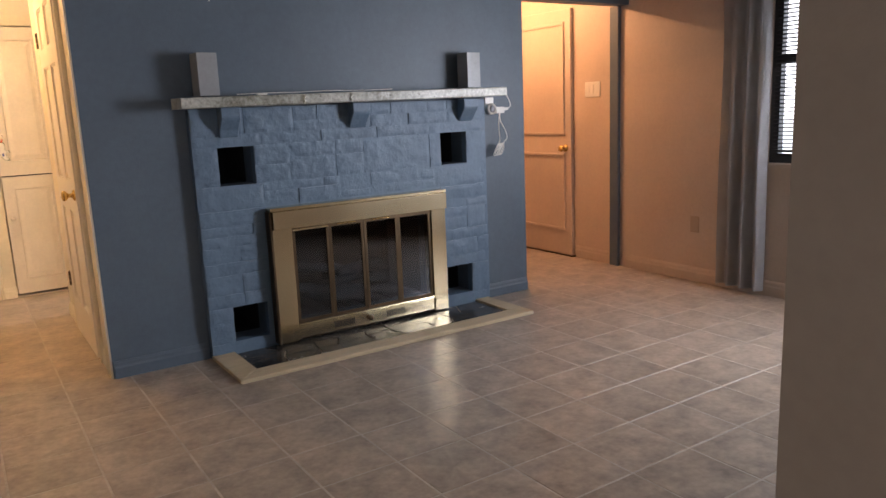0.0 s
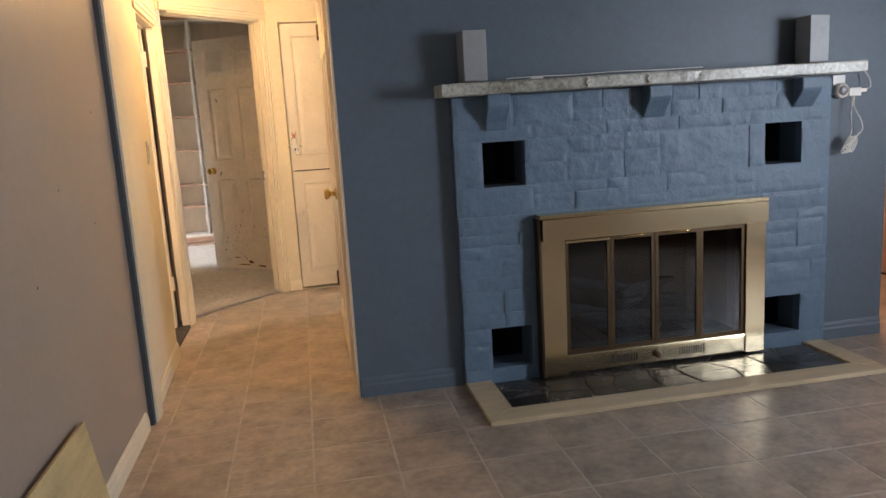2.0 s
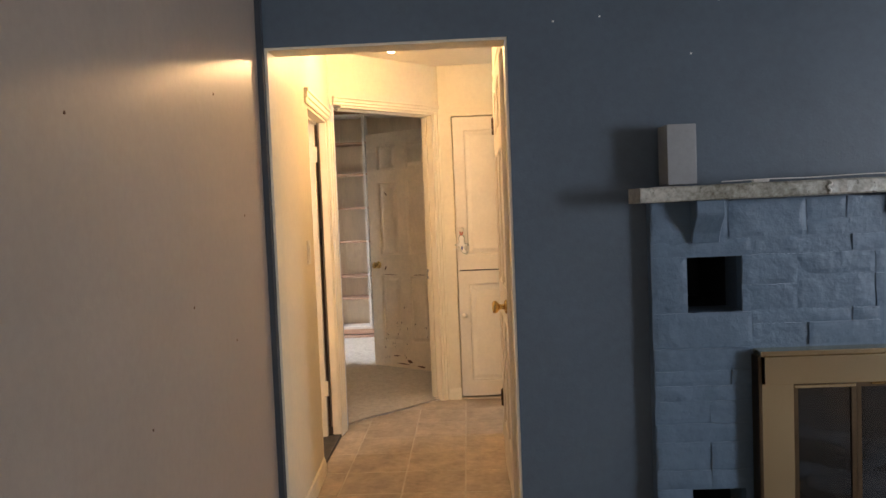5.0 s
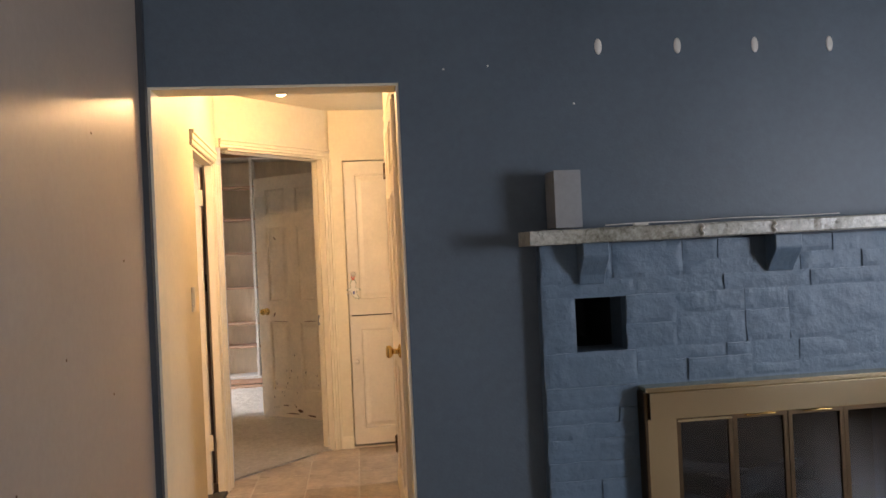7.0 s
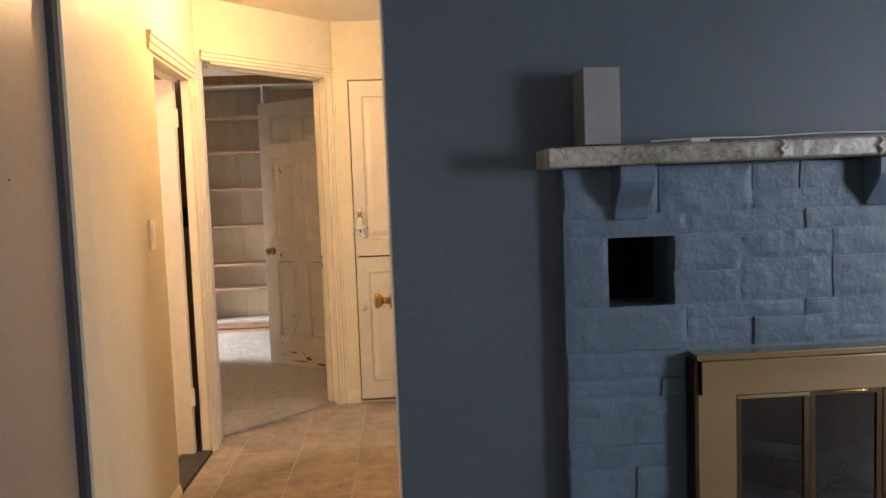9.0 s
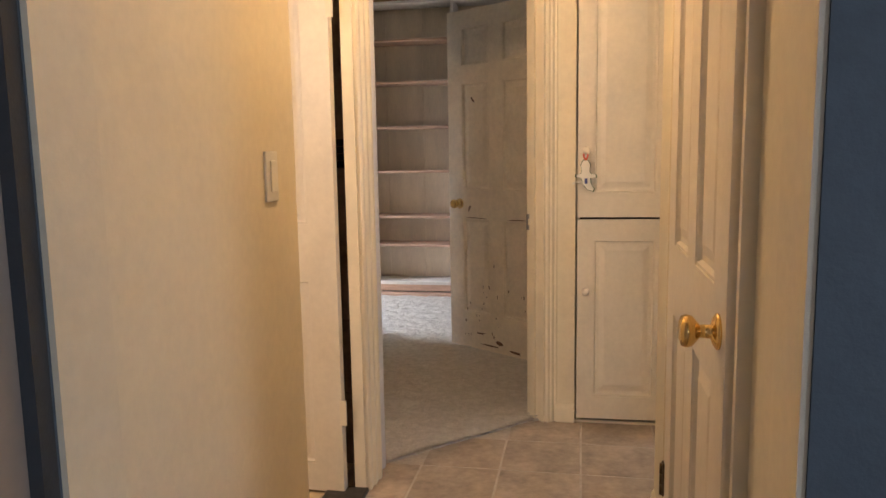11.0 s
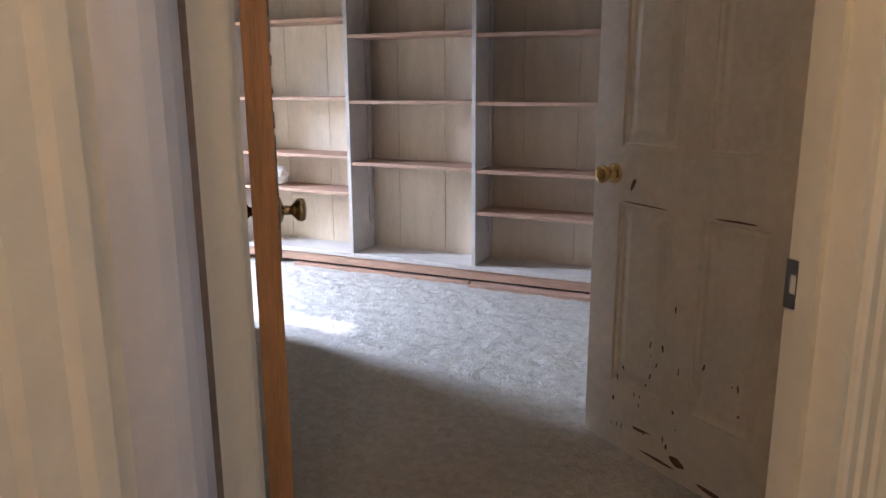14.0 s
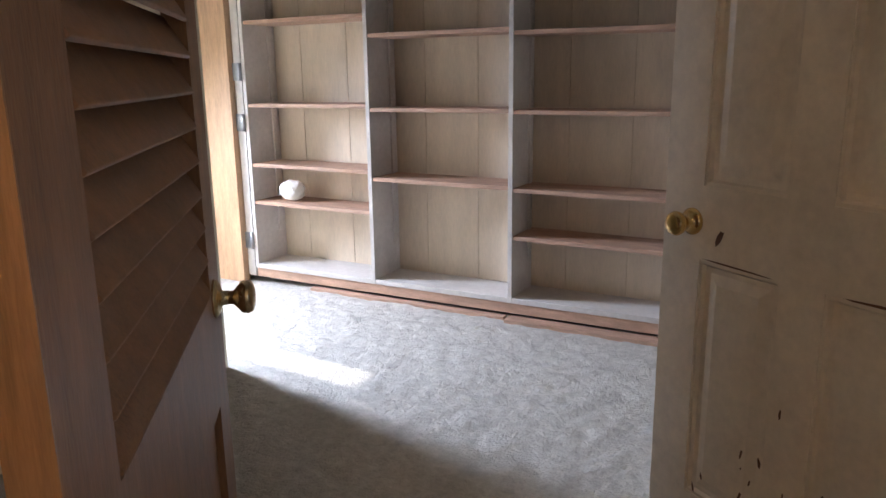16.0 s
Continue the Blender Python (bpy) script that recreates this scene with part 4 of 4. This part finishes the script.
# tag on the upper cupboard knob
TAG = thing("door_tag", pose(1.513, 6.872, 1.20), "white tag with green edge on a red clip", "tag")
part("clip", spline_mesh([(-0.004, 0, 0.012), (-0.008, -0.004, -0.01), (0.0, -0.006, -0.026), (0.008, -0.004, -0.01), (0.004, 0, 0.012)], 0.004), RED, TAG, "red clip")
outline = [(-0.010, -0.03), (0.010, -0.03), (0.020, -0.05), (0.016, -0.075), (0.020, -0.085), (0.042, -0.09), (0.043, -0.102), (0.020, -0.104), (0.022, -0.125), (0.036, -0.15), (0.030, -0.160), (0.008, -0.152),
           (-0.010, -0.130), (-0.018, -0.104), (-0.040, -0.100), (-0.040, -0.090), (-0.018, -0.085), (-0.016, -0.075), (-0.020, -0.05)]
ROT = Matrix(((1, 0, 0, 0), (0, 0, 1, 0), (0, 1, 0, 0), (0, 0, 0, 1)))
part("back", soft(prism([(x * 1.12, -0.093 + (z + 0.093) * 1.06) for x, z in outline], 0.0, 0.003), 0.001, 1), TAGGREEN, TAG, "dark green edge", ROT)
part("front", soft(prism(outline, -0.004, -0.0005), 0.001, 1), PLASTIC, TAG, "white plastic front", ROT)
part("print", box(-0.004, 0.008, -0.0052, -0.0044, -0.128, -0.106), TAGBLUE, TAG, "blue unreadable print")
part("ribbon", spline_mesh([(-0.018, -0.003, -0.125), (-0.035, -0.006, -0.122), (-0.055, -0.004, -0.128)], 0.004), PLASTIC, TAG, "white ribbon")

# board leaning on the living room wall
LB = thing("plywood_board", pose(0.8165, 2.7, 0.0), "yellow plywood board leaning on the wall", "board")
part("sheet", box(0, 0.012, 0, 0.83, 0, 0.40, 0.001), BOARD, LB, at=pose(0.062, 0, 0.001, 0, -9, 0))

# ---- stones of the chimney breast ----
BREAST = thing("chimney_stonework", pose(3.166, 4.479, 0), "slate-blue painted rough stone facing round the fireplace", "stonework", "structure")
part("mortar", holed(2.222 - 3.166, 4.105 - 3.166, 0.0, 1.336, -0.0490, -0.0005, [(h[0] - 3.166, h[1] - 3.166, h[2], h[3]) for h in [*VENTS, (2.60, 3.72, 0.0, 0.78)]]), BLUE_STONE, BREAST, "blue painted mortar")
LEVELS = [0.0, 0.076, 0.274, 0.345, 0.45, 0.52, 0.66, 0.715, 0.80, 0.932, 1.137, 1.20, 1.336]
BLOCK = [*VENTS, (2.575, 3.735, -0.1, 0.798)]
rw = random.Random(21)


def stone(x0, x1, z0, z1):
    g, d = rw.uniform(0.0012, 0.0024), 0.0535 + rw.uniform(-0.003, 0.0045)
    x0, x1, z0, z1 = x0 + g, x1 - g, z0 + g, z1 - g
    nx, nz = min(max(5, int((x1 - x0) / 0.015)), 26), min(max(4, int((z1 - z0) / 0.015)), 14)
    bm = bmesh.new()
    seed = Vector((rw.uniform(0, 50), rw.uniform(0, 50), rw.uniform(0, 50)))
    lean, tip = rw.uniform(-0.004, 0.004), rw.uniform(-0.003, 0.003)
    v = []
    for k in range(nz + 1):
        row = []
        for i in range(nx + 1):
            u, w = i / nx, k / nz
            edge = i in (0, nx) or k in (0, nz)
            p = seed + Vector((u * (x1 - x0), w * (z1 - z0), 0)) * 9
            # split faces: flat planes that break along ridges
            split = abs(noise.noise(p * 0.7)) * 0.010 + abs(noise.noise(p * 1.9 + Vector((3, 7, 1)))) * 0.0042
            y = -(d - (0.0018 if edge else 0.0)) - lean * (u - 0.5) - tip * (w - 0.5) + split - 0.002 - 0.0010 * noise.noise(p * 5)
            wob = 0.004 * noise.noise(p * 1.9 + Vector((9, 0, 0)))
            row.append(bm.verts.new((x0 + (x1 - x0) * u + (wob if i in (0, nx) else 0), y, z0 + (z1 - z0) * w + (wob if k in (0, nz) else 0))))
        v.append(row)
    for k in range(nz):
        for i in range(nx):
            f = bm.faces.new((v[k][i], v[k][i + 1], v[k + 1][i + 1], v[k + 1][i]))
            f.smooth = 0 < i < nx - 1 and 0 < k < nz - 1
    loop = v[0] + [r[-1] for r in v[1:]] + v[-1][-2::-1] + [r[0] for r in v[-2:0:-1]]
    back = [bm.verts.new((p.co.x, -0.030, p.co.z)) for p in loop]
    for i in range(len(loop)):
        j = (i + 1) % len(loop)
        bm.faces.new((loop[j], loop[i], back[i], back[j]))
    for p in bm.verts:
        p.co.x -= 3.166
    part("stone", bm, BLUE_STONE, BREAST)


def lay(a, b, z0, z1, widths):
    x = a
    while x < b - 0.01:
        w = rw.choice(widths)
        e = b if b - (x + w) < 0.07 else x + w
        yield x, e
        x = e


for z0, z1 in zip(LEVELS, LEVELS[1:]):
    cuts = sorted((b[0], b[1]) for b in BLOCK if b[2] < z1 - 0.012 and b[3] > z0 + 0.012)
    free, x = [], 2.224
    for a, b in cuts:
        if a > x:
            free.append((x, a))
        x = max(x, b)
    free.append((x, 4.105 + rw.uniform(-0.03, 0.0)))
    for a, b in free:
        for x, e in lay(a, b, z0, z1, (0.20, 0.28, 0.36, 0.46)):
            h = z1 - z0
            if h < 0.11 or (e - x < 0.2 and rw.random() < 0.6) or rw.random() < 0.3:
                stone(x, e, z0, z1)
                continue
            cut = z0 + h * rw.uniform(0.36, 0.64)
            for c, d in ((z0, cut), (cut, z1)):
                for p, q in lay(x, e, c, d, (0.14, 0.20, 0.28, 0.36)):
                    stone(p, q, c, d)

# ---- dark tiles in the bath room ----
BT = [o for o in bpy.data.objects if o.name == "wall_bath_north"][0]
tm = box(-0.098, 0.098, -0.006, 0, -0.143, 0.143, 0.002)
tme = bpy.data.meshes.new("tile")
tm.to_mesh(tme)
tm.free()
tme.materials.append(DARKTILE)
tm = box(-0.0125, 0.0125, -0.006, 0, -0.0125, 0.0125, 0.001)
sme = bpy.data.meshes.new("small_tile")
tm.to_mesh(sme)
tm.free()
sme.materials.append(SOOT_SHADE)
for i in range(6):
    for z in (0.146, 0.436, 0.726, 1.016, 1.416, 1.706, 1.996):
        ob = new("tile", tme)
        ob.parent = BT
        ob.matrix_basis = pose(0.583 - i * 0.2, 6.339, z)
for i in range(14):
    for k in range(4):
        ob = new("small_tile", sme)
        ob.parent = BT
        ob.matrix_basis = pose(0.668 - i * 0.027, 6.339, 1.176 + k * 0.0268)

# ---- floor tiles ----
PX, PY = 0.307, 0.2975
tm = box(-PX / 2 + 0.0035, PX / 2 - 0.0035, -PY / 2 + 0.0035, PY / 2 - 0.0035, -0.008, 0.0)
top = [e for e in tm.edges if all(v.co.z > -0.001 for v in e.verts)]
bmesh.ops.bevel(tm, geom=top, offset=0.002, segments=1, affect="EDGES")
tme = bpy.data.meshes.new("tile")
tm.to_mesh(tme)
tm.free()
tme.materials.append(TILE)
rest = bmesh.new()
count = 0
for i in range(-4, 13):
    for k in range(-19, 11):
        x, y = 1.807 + (i + 0.5) * PX, 3.985 + (k + 0.5) * PY
        if not (0.62 < x < 5.6 and -1.6 < y < 6.95):
            continue
        if y > 4.65 and 1.95 < x < 4.3 and y < 6.0:
            continue
        if (y - x) * 0.7071 > 3.98 or x < 0.72 and 4.5 < y:
            continue
        if y > 1.3 and count < 300 and (x < 4.7 or y > 2.5):
            ob = new("tile", tme)
            ob.parent = FLOOR
            ob.matrix_basis = pose(x, y, 0, random.uniform(-0.12, 0.12), random.uniform(-0.12, 0.12), 0)
            count += 1
        else:
            bx(rest, x - PX / 2 + 0.0035, x + PX / 2 - 0.0035, y - PY / 2 + 0.0035, y + PY / 2 - 0.0035, -0.008, 0.0)
ob = part("tiles", rest, TILE, FLOOR)
ob["kind"] = "stuff"

# ---- nail holes and scuffs ----
for x, y, z, axis in ((0.8012, 3.95, 1.72, "x"), (0.8012, 3.1, 1.55, "x"), (0.8012, 4.2, 1.35, "x"), (0.8012, 3.7, 1.1, "x"), (0.8012, 3.4, 0.85, "x"), (0.8012, 4.05, 0.95, "x"),
                      (1.9, 4.4788, 2.02, "y"), (2.07, 4.4788, 2.03, "y"), (2.4, 4.4788, 1.88, "y")):
    ob = solid("nail_hole", lathe([(0.004, -0.0004), (0.004, 0.0004)], axis, 10), CHIP if axis == "x" else PLASTIC, "small nail hole in the painted wall", "nail hole", "structure")
    ob.location = (x, y, z)
